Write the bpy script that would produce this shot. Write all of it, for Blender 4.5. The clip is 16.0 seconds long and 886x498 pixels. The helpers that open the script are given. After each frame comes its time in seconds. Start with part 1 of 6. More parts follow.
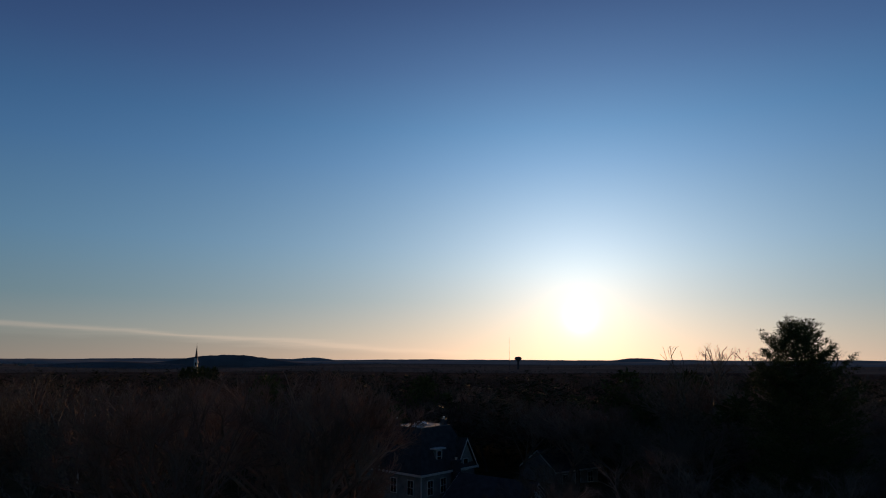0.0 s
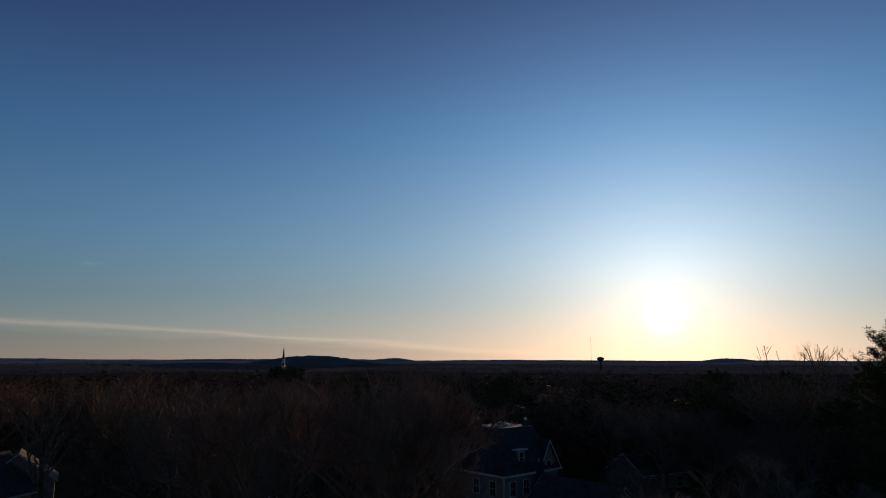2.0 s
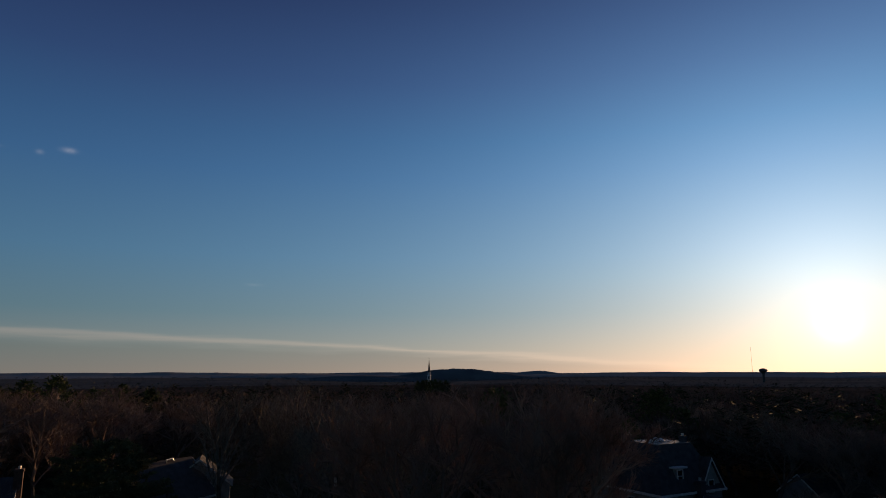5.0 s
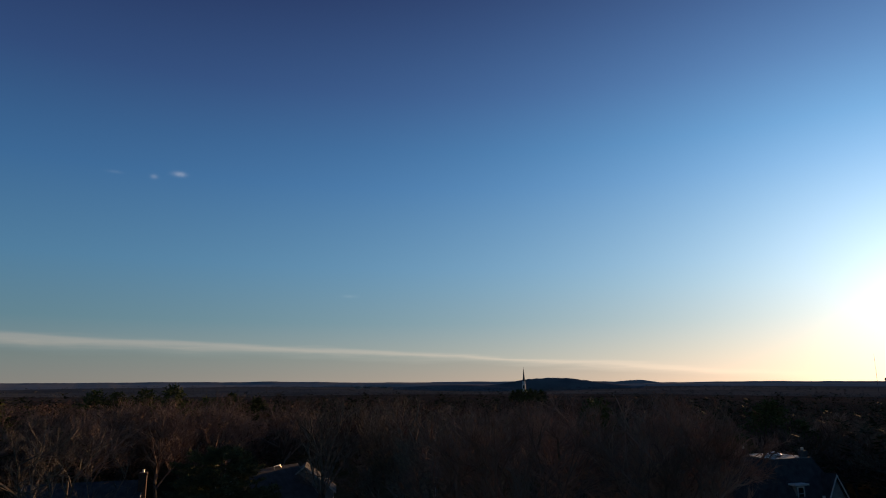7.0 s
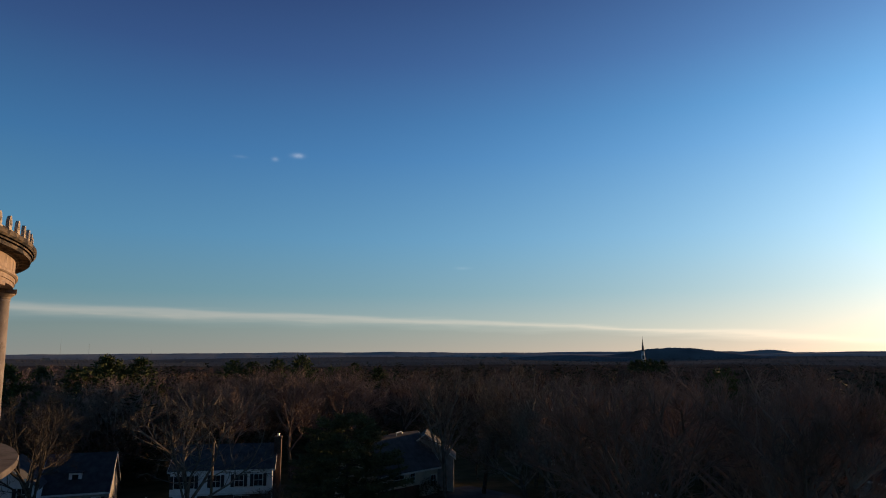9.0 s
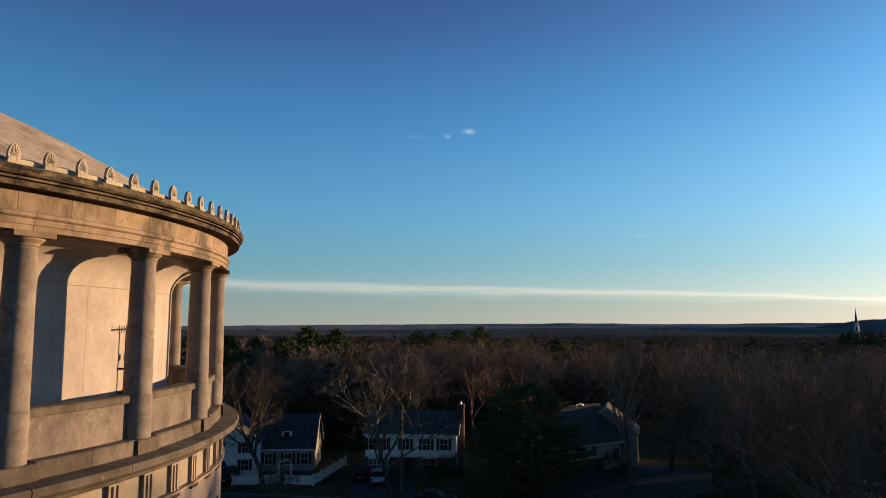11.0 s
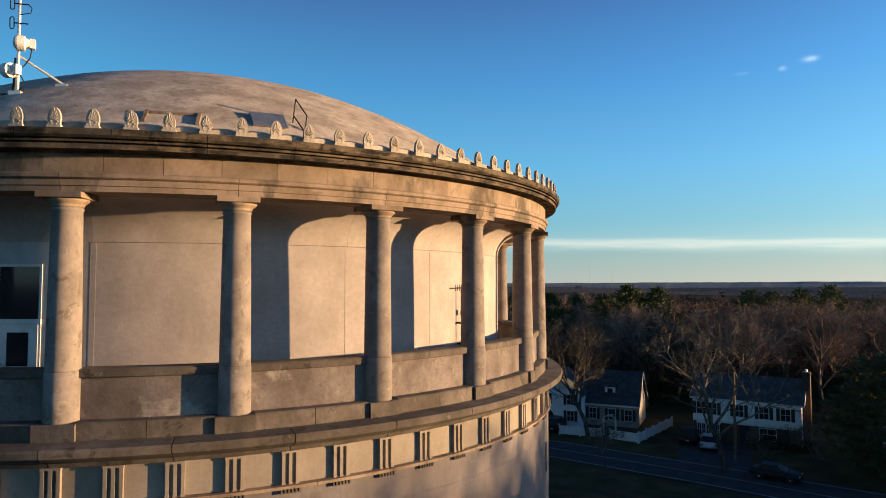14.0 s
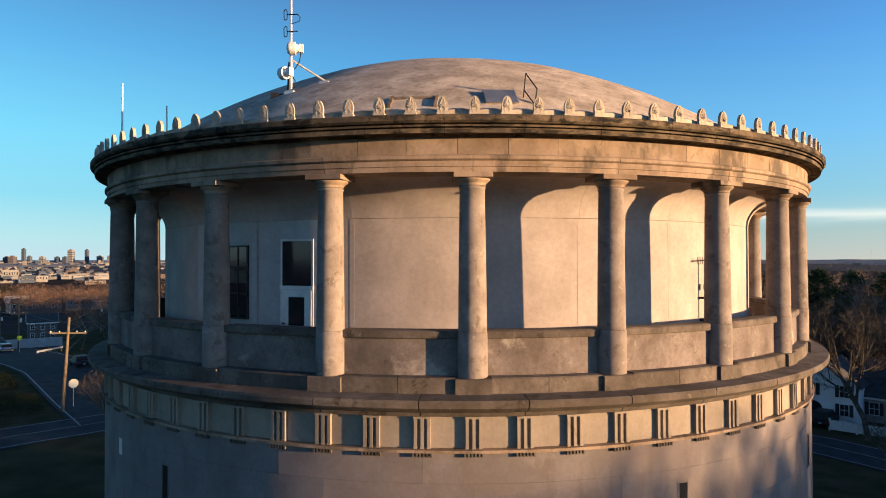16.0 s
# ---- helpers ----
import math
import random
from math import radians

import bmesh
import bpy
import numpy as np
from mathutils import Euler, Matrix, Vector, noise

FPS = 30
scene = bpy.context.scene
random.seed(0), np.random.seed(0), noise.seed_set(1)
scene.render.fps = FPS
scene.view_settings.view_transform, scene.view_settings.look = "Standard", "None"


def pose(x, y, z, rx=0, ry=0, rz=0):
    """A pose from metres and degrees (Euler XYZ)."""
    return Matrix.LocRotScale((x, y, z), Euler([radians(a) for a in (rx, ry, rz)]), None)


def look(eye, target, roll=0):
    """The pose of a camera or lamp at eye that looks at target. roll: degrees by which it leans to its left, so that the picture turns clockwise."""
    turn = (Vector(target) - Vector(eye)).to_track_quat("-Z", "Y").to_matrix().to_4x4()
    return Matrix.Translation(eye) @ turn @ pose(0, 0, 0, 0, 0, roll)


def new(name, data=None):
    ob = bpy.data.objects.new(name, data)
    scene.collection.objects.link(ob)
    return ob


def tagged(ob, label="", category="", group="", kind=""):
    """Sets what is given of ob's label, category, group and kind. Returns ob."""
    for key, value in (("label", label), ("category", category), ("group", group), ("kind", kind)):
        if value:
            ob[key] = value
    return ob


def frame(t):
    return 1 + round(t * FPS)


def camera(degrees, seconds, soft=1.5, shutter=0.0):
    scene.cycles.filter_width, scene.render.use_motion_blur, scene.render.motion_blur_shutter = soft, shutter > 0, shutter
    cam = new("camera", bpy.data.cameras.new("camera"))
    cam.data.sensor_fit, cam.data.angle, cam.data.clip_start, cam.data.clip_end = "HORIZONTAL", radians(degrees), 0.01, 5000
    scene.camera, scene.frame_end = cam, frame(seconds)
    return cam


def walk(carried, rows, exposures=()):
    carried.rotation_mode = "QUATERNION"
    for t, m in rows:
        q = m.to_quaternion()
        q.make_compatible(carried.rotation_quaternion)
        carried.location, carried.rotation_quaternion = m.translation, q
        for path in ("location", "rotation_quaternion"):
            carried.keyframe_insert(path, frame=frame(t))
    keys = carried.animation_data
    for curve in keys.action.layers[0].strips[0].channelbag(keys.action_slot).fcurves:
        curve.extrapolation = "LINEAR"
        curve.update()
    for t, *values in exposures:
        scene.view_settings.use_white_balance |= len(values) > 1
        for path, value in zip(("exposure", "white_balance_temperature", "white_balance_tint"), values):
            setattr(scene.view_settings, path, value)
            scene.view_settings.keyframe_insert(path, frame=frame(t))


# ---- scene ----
cam = camera(68.57, 16.0, soft=1.0)
EYE_Z = 18.0

# seconds, x, y, height over EYE_Z, heading (degrees right of north), pitch, roll
PATH = [
    (0.0, 5.25, -23.99, -0.03, 84.87, 9.62, -0.20),
    (0.5, 5.31, -23.99, -0.04, 83.28, 9.62, -0.17),
    (1.0, 5.37, -23.99, -0.05, 81.66, 9.61, -0.16),
    (1.5, 5.44, -23.97, -0.05, 79.80, 9.65, -0.15),
    (2.0, 5.51, -23.95, -0.06, 77.95, 9.64, -0.14),
    (2.5, 5.59, -23.94, -0.07, 76.02, 9.66, -0.10),
    (3.0, 5.66, -23.94, -0.09, 73.96, 9.65, -0.03),
    (3.5, 5.73, -23.92, -0.09, 71.87, 9.64, 0.04),
    (4.0, 5.77, -23.88, -0.09, 69.78, 9.61, 0.10),
    (4.2, 5.78, -23.85, -0.09, 68.94, 9.62, 0.10),
    (6.3, 5.90, -23.47, -0.03, 60.34, 12.36, 0.13),
    (6.5, 5.91, -23.44, -0.03, 59.54, 12.14, 0.13),
    (7.0, 5.93, -23.37, -0.03, 57.48, 11.53, 0.15),
    (7.5, 5.94, -23.31, -0.03, 55.40, 10.87, 0.17),
    (8.0, 5.96, -23.28, -0.02, 53.19, 10.24, 0.20),
    (8.2, 5.97, -23.28, -0.02, 52.27, 9.99, 0.20),
    (10.3, 6.12, -23.26, 0.04, 37.67, 7.43, 0.21),
    (10.5, 6.13, -23.26, 0.04, 36.11, 7.18, 0.21),
    (11.0, 6.14, -23.24, 0.06, 32.13, 6.58, 0.18),
    (11.5, 6.13, -23.23, 0.08, 28.04, 5.94, 0.10),
    (12.0, 6.11, -23.24, 0.10, 23.61, 5.38, 0.04),
    (12.5, 6.09, -23.27, 0.10, 19.10, 4.78, 0.04),
    (13.0, 6.11, -23.29, 0.11, 14.48, 4.14, 0.05),
    (13.5, 6.13, -23.29, 0.11, 9.65, 3.53, 0.07),
    (14.0, 6.16, -23.29, 0.11, 4.62, 2.93, 0.09),
    (14.5, 6.16, -23.31, 0.10, -0.49, 2.39, 0.10),
    (15.0, 6.19, -23.34, 0.07, -5.74, 1.84, 0.13),
    (15.5, 6.24, -23.34, 0.04, -11.05, 1.23, 0.14),
    (16.0, 6.28, -23.32, 0.00, -16.09, 0.92, 0.13)]


def aim(x, y, dz, heading, pitch, roll):
    return pose(x, y, EYE_Z + dz, 90 + pitch, 0, -heading) @ pose(0, 0, 0, 0, 0, -roll)


walk(cam, [(r[0], aim(*r[1:])) for r in PATH],
     exposures=[(0.0, -0.57, 7450, 18), (4.0, -0.54, 7450, 18), (6.5, -0.34, 7280, 15), (7.0, -0.13, 7280, 14), (8.0, 0.06, 7200, 12), (10.5, 0.57, 7120, 6), (12.0, 0.87, 7020, 2), (13.0, 1.03, 6960, 1), (14.0, 1.15, 6930, 2), (16.0, 1.37, 7030, 8)])

# ---------------------------------------------------------------- sky and sun
SUN_AZ, SUN_EL = 94.7, 3.5
SUN_DIR = Vector((math.sin(radians(SUN_AZ)) * math.cos(radians(SUN_EL)),
                  math.cos(radians(SUN_AZ)) * math.cos(radians(SUN_EL)), math.sin(radians(SUN_EL))))

# the glare's middle, as the air scatters it
GLARE = Vector((math.sin(radians(96.8)) * math.cos(radians(SUN_EL)), math.cos(radians(96.8)) * math.cos(radians(SUN_EL)), math.sin(radians(SUN_EL))))

world = bpy.data.worlds.new("evening_sky")
scene.world = world
world.use_nodes = True
wt = world.node_tree
bg = wt.nodes["Background"]


def wn(kind, **sets):
    n = wt.nodes.new(kind)
    for k, v in sets.items():
        if k == "op":
            n.operation = v
        elif k == "clamp":
            n.use_clamp = v
    return n


def wm(op, a, b=None, c=None, clamp=False):
    """One math node of the sky; numbers or sockets go in."""
    n = wn("ShaderNodeMath", op=op, clamp=clamp)
    for i, v in enumerate((a, b, c)):
        if v is None:
            continue
        if isinstance(v, (int, float)):
            n.inputs[i].default_value = v
        else:
            wt.links.new(v, n.inputs[i])
    return n.outputs[0]


def wscale(col, fac):
    """A colour (socket or tuple) times a number (socket or value)."""
    n = wt.nodes.new("ShaderNodeVectorMath")
    n.operation = "SCALE"
    if isinstance(col, tuple):
        n.inputs[0].default_value = col
    else:
        wt.links.new(col, n.inputs[0])
    if isinstance(fac, (int, float)):
        n.inputs["Scale"].default_value = fac
    else:
        wt.links.new(fac, n.inputs["Scale"])
    return n.outputs[0]


def wvec(op, a, b):
    n = wt.nodes.new("ShaderNodeVectorMath")
    n.operation = op
    for i, v in enumerate((a, b)):
        if isinstance(v, tuple):
            n.inputs[i].default_value = v
        else:
            wt.links.new(v, n.inputs[i])
    return n.outputs["Value"] if op == "DOT_PRODUCT" else n.outputs[0]


def wramp(fac, stops):
    n = wt.nodes.new("ShaderNodeValToRGB")
    els = n.color_ramp.elements
    while len(els) < len(stops):
        els.new(0.5)
    for e, (p, c) in zip(els, stops):
        e.position, e.color = p, (*c, 1)
    wt.links.new(fac, n.inputs[0])
    return n.outputs[0]


tc = wt.nodes.new("ShaderNodeTexCoord")
way = tc.outputs["Generated"]
sep = wt.nodes.new("ShaderNodeSeparateXYZ")
wt.links.new(way, sep.inputs[0])
dx, dy, dz = sep.outputs
height = wm("MAXIMUM", dz, 0.0)
elev = wm("MULTIPLY", wm("ARCSINE", dz), 57.2958)
azim = wm("MULTIPLY", wm("ARCTAN2", dx, dy), 57.2958)
theta = wm("MULTIPLY", wm("ARCCOSINE", wm("MINIMUM", wvec("DOT_PRODUCT", way, tuple(GLARE)), 0.999999)), 57.2958)

nishita = wt.nodes.new("ShaderNodeTexSky")
nishita.sky_type = "NISHITA"
nishita.sun_disc = False
nishita.sun_elevation, nishita.sun_rotation = radians(SUN_EL), radians(SUN_AZ)
nishita.air_density, nishita.dust_density, nishita.ozone_density = 1.0, 0.3, 4.0

# the clear evening sky: pale at the horizon, deep blue above
clear = wramp(height, [(0.0, (.49, .555, .57)), (0.035, (.375, .55, .60)), (0.087, (.20, .48, .665)), (0.17, (.128, .430, .80)),
                       (0.29, (.070, .286, .70)), (0.42, (.052, .140, .43)), (0.54, (.032, .066, .235)), (0.70, (.011, .048, .18)), (1.0, (.009, .040, .155))])
# light scattered forwards round the sun; the blue is least at right angles to it
halo = wm("MULTIPLY", wm("EXPONENT", wm("MULTIPLY", theta, -1 / 8.5)), 1.45)
wide = wm("MULTIPLY", wm("EXPONENT", wm("MULTIPLY", theta, -1 / 20)), 1.95)
cos_t = wvec("DOT_PRODUCT", way, tuple(GLARE))
fade = wm("ADD", 0.756, wm("MULTIPLY", wm("MULTIPLY", cos_t, cos_t), 0.324))
halo_col = wramp(wm("MULTIPLY", elev, 1 / 30), [(0.0, (1.0, .58, .26)), (0.10, (1.0, .78, .50)), (0.25, (1.0, .94, .84)), (0.6, (.75, .92, 1.1)), (1.0, (.5, .8, 1.2))])
wide_col = wramp(wm("MULTIPLY", elev, 1 / 40), [(0.0, (.74, .60, .46)), (0.2, (.45, .64, .72)), (0.5, (.13, .46, .78)), (0.75, (.08, .26, .56)), (1.0, (.035, .12, .34))])
core = wm("MULTIPLY", wm("EXPONENT", wm("MULTIPLY", wm("POWER", wm("MULTIPLY", theta, 1 / 0.65), 1.2), -1.0)), 5.0)
glow = wvec("ADD", wvec("ADD", wscale(halo_col, halo), wscale(wide_col, wide)), wscale((1.0, .93, .78), core))
# warm belt low over the sunset side
belt = wm("MULTIPLY", wm("EXPONENT", wm("MULTIPLY", wm("ABSOLUTE", elev), -1 / 3.0)), wm("EXPONENT", wm("MULTIPLY", theta, -1 / 23)))
# away from the sun the blue pales above and the horizon cools
away = wm("SUBTRACT", 0.25, cos_t, clamp=True)
upper = wm("MULTIPLY", height, 6.0, clamp=True)
shift = wvec("ADD", wscale((.0, .08, -.13), upper), wscale((-.28, -.10, .05), wm("SUBTRACT", 1.0, upper)))
pale = wvec("ADD", (1.0, 1.0, 1.0), wscale(shift, away))
base = wvec("ADD", wvec("ADD", wvec("MULTIPLY", wscale(clear, fade), pale), glow), wscale((1.0, .50, .18), belt))
base = wvec("ADD", base, wscale(nishita.outputs[0], 0.01))

# a long thin bank of cirrus low in the sky, and three small clouds
nz = wt.nodes.new("ShaderNodeTexNoise")
nz.inputs["Scale"].default_value, nz.inputs["Detail"].default_value = 1.0, 6.0
stretch = wt.nodes.new("ShaderNodeCombineXYZ")
wt.links.new(wm("MULTIPLY", azim, 0.13), stretch.inputs[0])
wt.links.new(wm("MULTIPLY", elev, 1.6), stretch.inputs[1])
wt.links.new(stretch.outputs[0], nz.inputs["Vector"])
wob = wm("MULTIPLY", wm("SUBTRACT", nz.outputs[0], 0.5), 0.9)
line = wm("SUBTRACT", 3.50, wm("MULTIPLY", wm("MULTIPLY", azim, azim), 0.0004))
thin = wm("ADD", 1.0, wm("MULTIPLY", wm("MULTIPLY", wm("SUBTRACT", azim, 38.0), 1 / 25, clamp=True), 0.7))
off = wm("MULTIPLY", wm("ADD", wm("SUBTRACT", elev, line), wob), thin)
above = wm("EXPONENT", wm("MULTIPLY", wm("POWER", wm("MULTIPLY", wm("MAXIMUM", off, 0.0), 1 / 0.30), 2.0), -1.0))
below = wm("EXPONENT", wm("MULTIPLY", wm("POWER", wm("MULTIPLY", wm("MINIMUM", off, 0.0), 1 / 0.40), 2.0), -1.0))
span = wm("MULTIPLY", wm("SMOOTH_MIN", wm("MULTIPLY", wm("ADD", azim, 30.0), 1 / 25, clamp=True), 1.0, 0.1),
          wm("MULTIPLY", wm("SUBTRACT", 93.0, azim), 1 / 22, clamp=True))
cirrus = wm("MULTIPLY", wm("MULTIPLY", above, below), wm("MULTIPLY", span, wm("ADD", 0.45, wm("MULTIPLY", nz.outputs[0], 0.6))))
bank = wm("MULTIPLY", wm("MULTIPLY", wm("SUBTRACT", -0.1, off, clamp=True), 0.16), span)
nz2 = wt.nodes.new("ShaderNodeTexNoise")
nz2.inputs["Scale"].default_value, nz2.inputs["Detail"].default_value = 60.0, 5.0
wt.links.new(way, nz2.inputs["Vector"])
rag = wm("MULTIPLY", wm("SUBTRACT", nz2.outputs[0], 0.5), 1.6)


def puff(az, el, wide, tall, k):
    a = wm("POWER", wm("MULTIPLY", wm("SUBTRACT", azim, az), 1 / wide), 2.0)
    b = wm("POWER", wm("MULTIPLY", wm("SUBTRACT", elev, el), 1 / tall), 2.0)
    d = wm("ADD", wm("ADD", a, b), rag)
    return wm("MULTIPLY", wm("EXPONENT", wm("MULTIPLY", wm("MAXIMUM", d, 0.0), -1.5)), k)


puffs = wm("ADD", puff(34.5, 16.8, 0.58, 0.22, 0.36), wm("ADD", puff(32.6, 16.38, 0.3, 0.2, 0.18), wm("ADD", puff(29.6, 16.38, 0.6, 0.14, 0.06), puff(49.3, 7.3, 0.7, 0.14, 0.08))))
dim = wscale(base, wm("SUBTRACT", 1.0, bank))
lit = wvec("ADD", wscale((.30, .185, .115), cirrus), wscale((.75, .70, .62), puffs))
wt.links.new(wvec("ADD", dim, lit), bg.inputs[0])
bg.inputs[1].default_value = 0.6

sun = new("sun", bpy.data.lights.new("sun", "SUN"))
sun.data.energy, sun.data.angle, sun.data.color = 5.8, radians(0.53), (1.0, .635, .345)
sun.matrix_world = look((0, 0, 60), Vector((0, 0, 60)) - SUN_DIR)

# ---------------------------------------------------------------- materials
def mat(name, colors, scale=2.0, rough=0.85, bump=0.2, bump_scale=25.0, metal=0.0, stain=0.0, stain_scale=(0.6, 0.6, 0.25), stain_col=(.03, .028, .025), by_object=0.0, spec=0.3, grain=0.12, grain_scale=9.0, edge=(0.50, 0.72), drip=0.0, flakes=()):
    """A procedural surface: two colours mixed by noise at two scales, dark stains that run downwards, and fine relief."""
    m = bpy.data.materials.new(name)
    m.use_nodes = True
    t = m.node_tree
    p = t.nodes["Principled BSDF"]
    co = t.nodes.new("ShaderNodeTexCoord")
    geo = t.nodes.new("ShaderNodeNewGeometry")
    a = t.nodes.new("ShaderNodeTexNoise")
    a.inputs["Scale"].default_value, a.inputs["Detail"].default_value = scale, 8.0
    t.links.new(geo.outputs["Position"], a.inputs["Vector"])
    r = t.nodes.new("ShaderNodeValToRGB")
    r.color_ramp.elements[0].position, r.color_ramp.elements[1].position = 0.35, 0.68
    r.color_ramp.elements[0].color, r.color_ramp.elements[1].color = (*colors[0], 1), (*colors[1], 1)
    t.links.new(a.outputs[0], r.inputs[0])
    col = r.outputs[0]
    if grain:
        g = t.nodes.new("ShaderNodeTexNoise")
        g.inputs["Scale"].default_value, g.inputs["Detail"].default_value, g.inputs["Roughness"].default_value = grain_scale, 7.0, 0.7
        t.links.new(geo.outputs["Position"], g.inputs["Vector"])
        gm = t.nodes.new("ShaderNodeMapRange")
        gm.inputs["From Min"].default_value, gm.inputs["From Max"].default_value = 0.3, 0.7
        gm.inputs["To Min"].default_value, gm.inputs["To Max"].default_value = 1 - grain, 1 + grain
        t.links.new(g.outputs[0], gm.inputs["Value"])
        gv = t.nodes.new("ShaderNodeVectorMath")
        gv.operation = "SCALE"
        t.links.new(col, gv.inputs[0])
        t.links.new(gm.outputs[0], gv.inputs["Scale"])
        col = gv.outputs[0]
    if by_object:
        oi = t.nodes.new("ShaderNodeObjectInfo")
        mp = t.nodes.new("ShaderNodeMapRange")
        mp.inputs["To Min"].default_value, mp.inputs["To Max"].default_value = 1 - by_object, 1 + by_object
        t.links.new(oi.outputs["Random"], mp.inputs["Value"])
        vm = t.nodes.new("ShaderNodeVectorMath")
        vm.operation = "SCALE"
        t.links.new(col, vm.inputs[0])
        t.links.new(mp.outputs[0], vm.inputs["Scale"])
        col = vm.outputs[0]
    if stain:
        mg = t.nodes.new("ShaderNodeMapping")
        mg.inputs["Scale"].default_value = stain_scale
        t.links.new(geo.outputs["Position"], mg.inputs["Vector"])
        s = t.nodes.new("ShaderNodeTexNoise")
        s.inputs["Scale"].default_value, s.inputs["Detail"].default_value, s.inputs["Roughness"].default_value = 2.2, 9.0, 0.68
        t.links.new(mg.outputs[0], s.inputs["Vector"])
        sr = t.nodes.new("ShaderNodeValToRGB")
        sr.color_ramp.elements[0].position, sr.color_ramp.elements[1].position = edge
        sr.color_ramp.elements[0].color, sr.color_ramp.elements[1].color = (0, 0, 0, 1), (stain, stain, stain, 1)
        t.links.new(s.outputs[0], sr.inputs[0])
        mx = t.nodes.new("ShaderNodeMix")
        mx.data_type = "RGBA"
        t.links.new(sr.outputs[0], mx.inputs[0])
        t.links.new(col, mx.inputs[6])
        mx.inputs[7].default_value = (*stain_col, 1)
        col = mx.outputs[2]
    if drip:
        # rare dark runs of dirt with ragged edges
        dg = t.nodes.new("ShaderNodeMapping")
        dg.inputs["Scale"].default_value = (.62, .62, .30)
        dg.inputs["Location"].default_value = (3.1, 7.7, 1.3)
        t.links.new(geo.outputs["Position"], dg.inputs["Vector"])
        dn = t.nodes.new("ShaderNodeTexNoise")
        dn.inputs["Scale"].default_value, dn.inputs["Detail"].default_value, dn.inputs["Roughness"].default_value = 1.6, 10.0, 0.62
        t.links.new(dg.outputs[0], dn.inputs["Vector"])
        dr = t.nodes.new("ShaderNodeValToRGB")
        dr.color_ramp.elements[0].position, dr.color_ramp.elements[1].position = 0.535, 0.615
        dr.color_ramp.elements[0].color, dr.color_ramp.elements[1].color = (0, 0, 0, 1), (drip, drip, drip, 1)
        t.links.new(dn.outputs[0], dr.inputs[0])
        dm_ = t.nodes.new("ShaderNodeMix")
        dm_.data_type = "RGBA"
        t.links.new(dr.outputs[0], dm_.inputs[0])
        t.links.new(col, dm_.inputs[6])
        dm_.inputs[7].default_value = (.055, .045, .036, 1)
        col = dm_.outputs[2]
    for amount, f_col, f_scale, f_from, f_to in flakes:
        # small ragged patches with hard edges: lost skin, crust, salts
        fn = t.nodes.new("ShaderNodeTexNoise")
        fn.inputs["Scale"].default_value, fn.inputs["Detail"].default_value, fn.inputs["Roughness"].default_value = f_scale, 12.0, 0.66
        fn.inputs["Distortion"].default_value = 0.4
        fo = t.nodes.new("ShaderNodeVectorMath")
        fo.operation = "ADD"
        fo.inputs[1].default_value = (f_scale * 3.7, 11.3, f_from * 40)
        t.links.new(geo.outputs["Position"], fo.inputs[0])
        t.links.new(fo.outputs[0], fn.inputs["Vector"])
        fr_ = t.nodes.new("ShaderNodeMapRange")
        fr_.inputs["From Min"].default_value, fr_.inputs["From Max"].default_value, fr_.inputs["To Max"].default_value = f_from, f_to, amount
        t.links.new(fn.outputs[0], fr_.inputs["Value"])
        fm = t.nodes.new("ShaderNodeMix")
        fm.data_type = "RGBA"
        t.links.new(fr_.outputs[0], fm.inputs[0])
        t.links.new(col, fm.inputs[6])
        fm.inputs[7].default_value = (*f_col, 1)
        col = fm.outputs[2]
    t.links.new(col, p.inputs["Base Color"])
    p.inputs["Roughness"].default_value, p.inputs["Metallic"].default_value, p.inputs["Specular IOR Level"].default_value = rough, metal, spec
    if bump:
        b = t.nodes.new("ShaderNodeTexNoise")
        b.inputs["Scale"].default_value, b.inputs["Detail"].default_value = bump_scale, 6.0
        t.links.new(geo.outputs["Position"], b.inputs["Vector"])
        bp = t.nodes.new("ShaderNodeBump")
        bp.inputs["Strength"].default_value, bp.inputs["Distance"].default_value = bump, 0.02
        t.links.new(b.outputs[0], bp.inputs["Height"])
        t.links.new(bp.outputs[0], p.inputs["Normal"])
    return m


LIMESTONE = mat("limestone", ((0.186, 0.132, 0.094), (0.293, 0.217, 0.165)), 1.5, 0.9, 0.08, 30, stain=0.75, stain_scale=(1.1, 1.1, .5), by_object=0.16, stain_col=(0.099, 0.067, 0.042), grain=0.12, grain_scale=14.0, drip=0.75, flakes=((.5, (.09, .068, .05), 3.0, .60, .66), (.35, (.34, .29, .24), 1.1, .60, .70)))
ANTEFIX_STONE = mat("pale_antefix_stone", ((.30, .255, .205), (.42, .36, .295)), 3.0, 0.9, 0.1, 30, stain=0.4, stain_scale=(2, 2, 2), stain_col=(.15, .12, .09), by_object=0.14, grain=0.15, grain_scale=18.0)
METOPE_STONE = mat("cream_metope_stone", ((0.214, 0.178, 0.147), (0.273, 0.231, 0.195)), 1.2, 0.9, 0.08, 30, stain=0.3, stain_scale=(1.4, 1.4, .5), stain_col=(.13, .10, .075), by_object=0.10, grain=0.10, grain_scale=14.0, flakes=((.5, (.10, .08, .06), 1.4, .60, .68),))
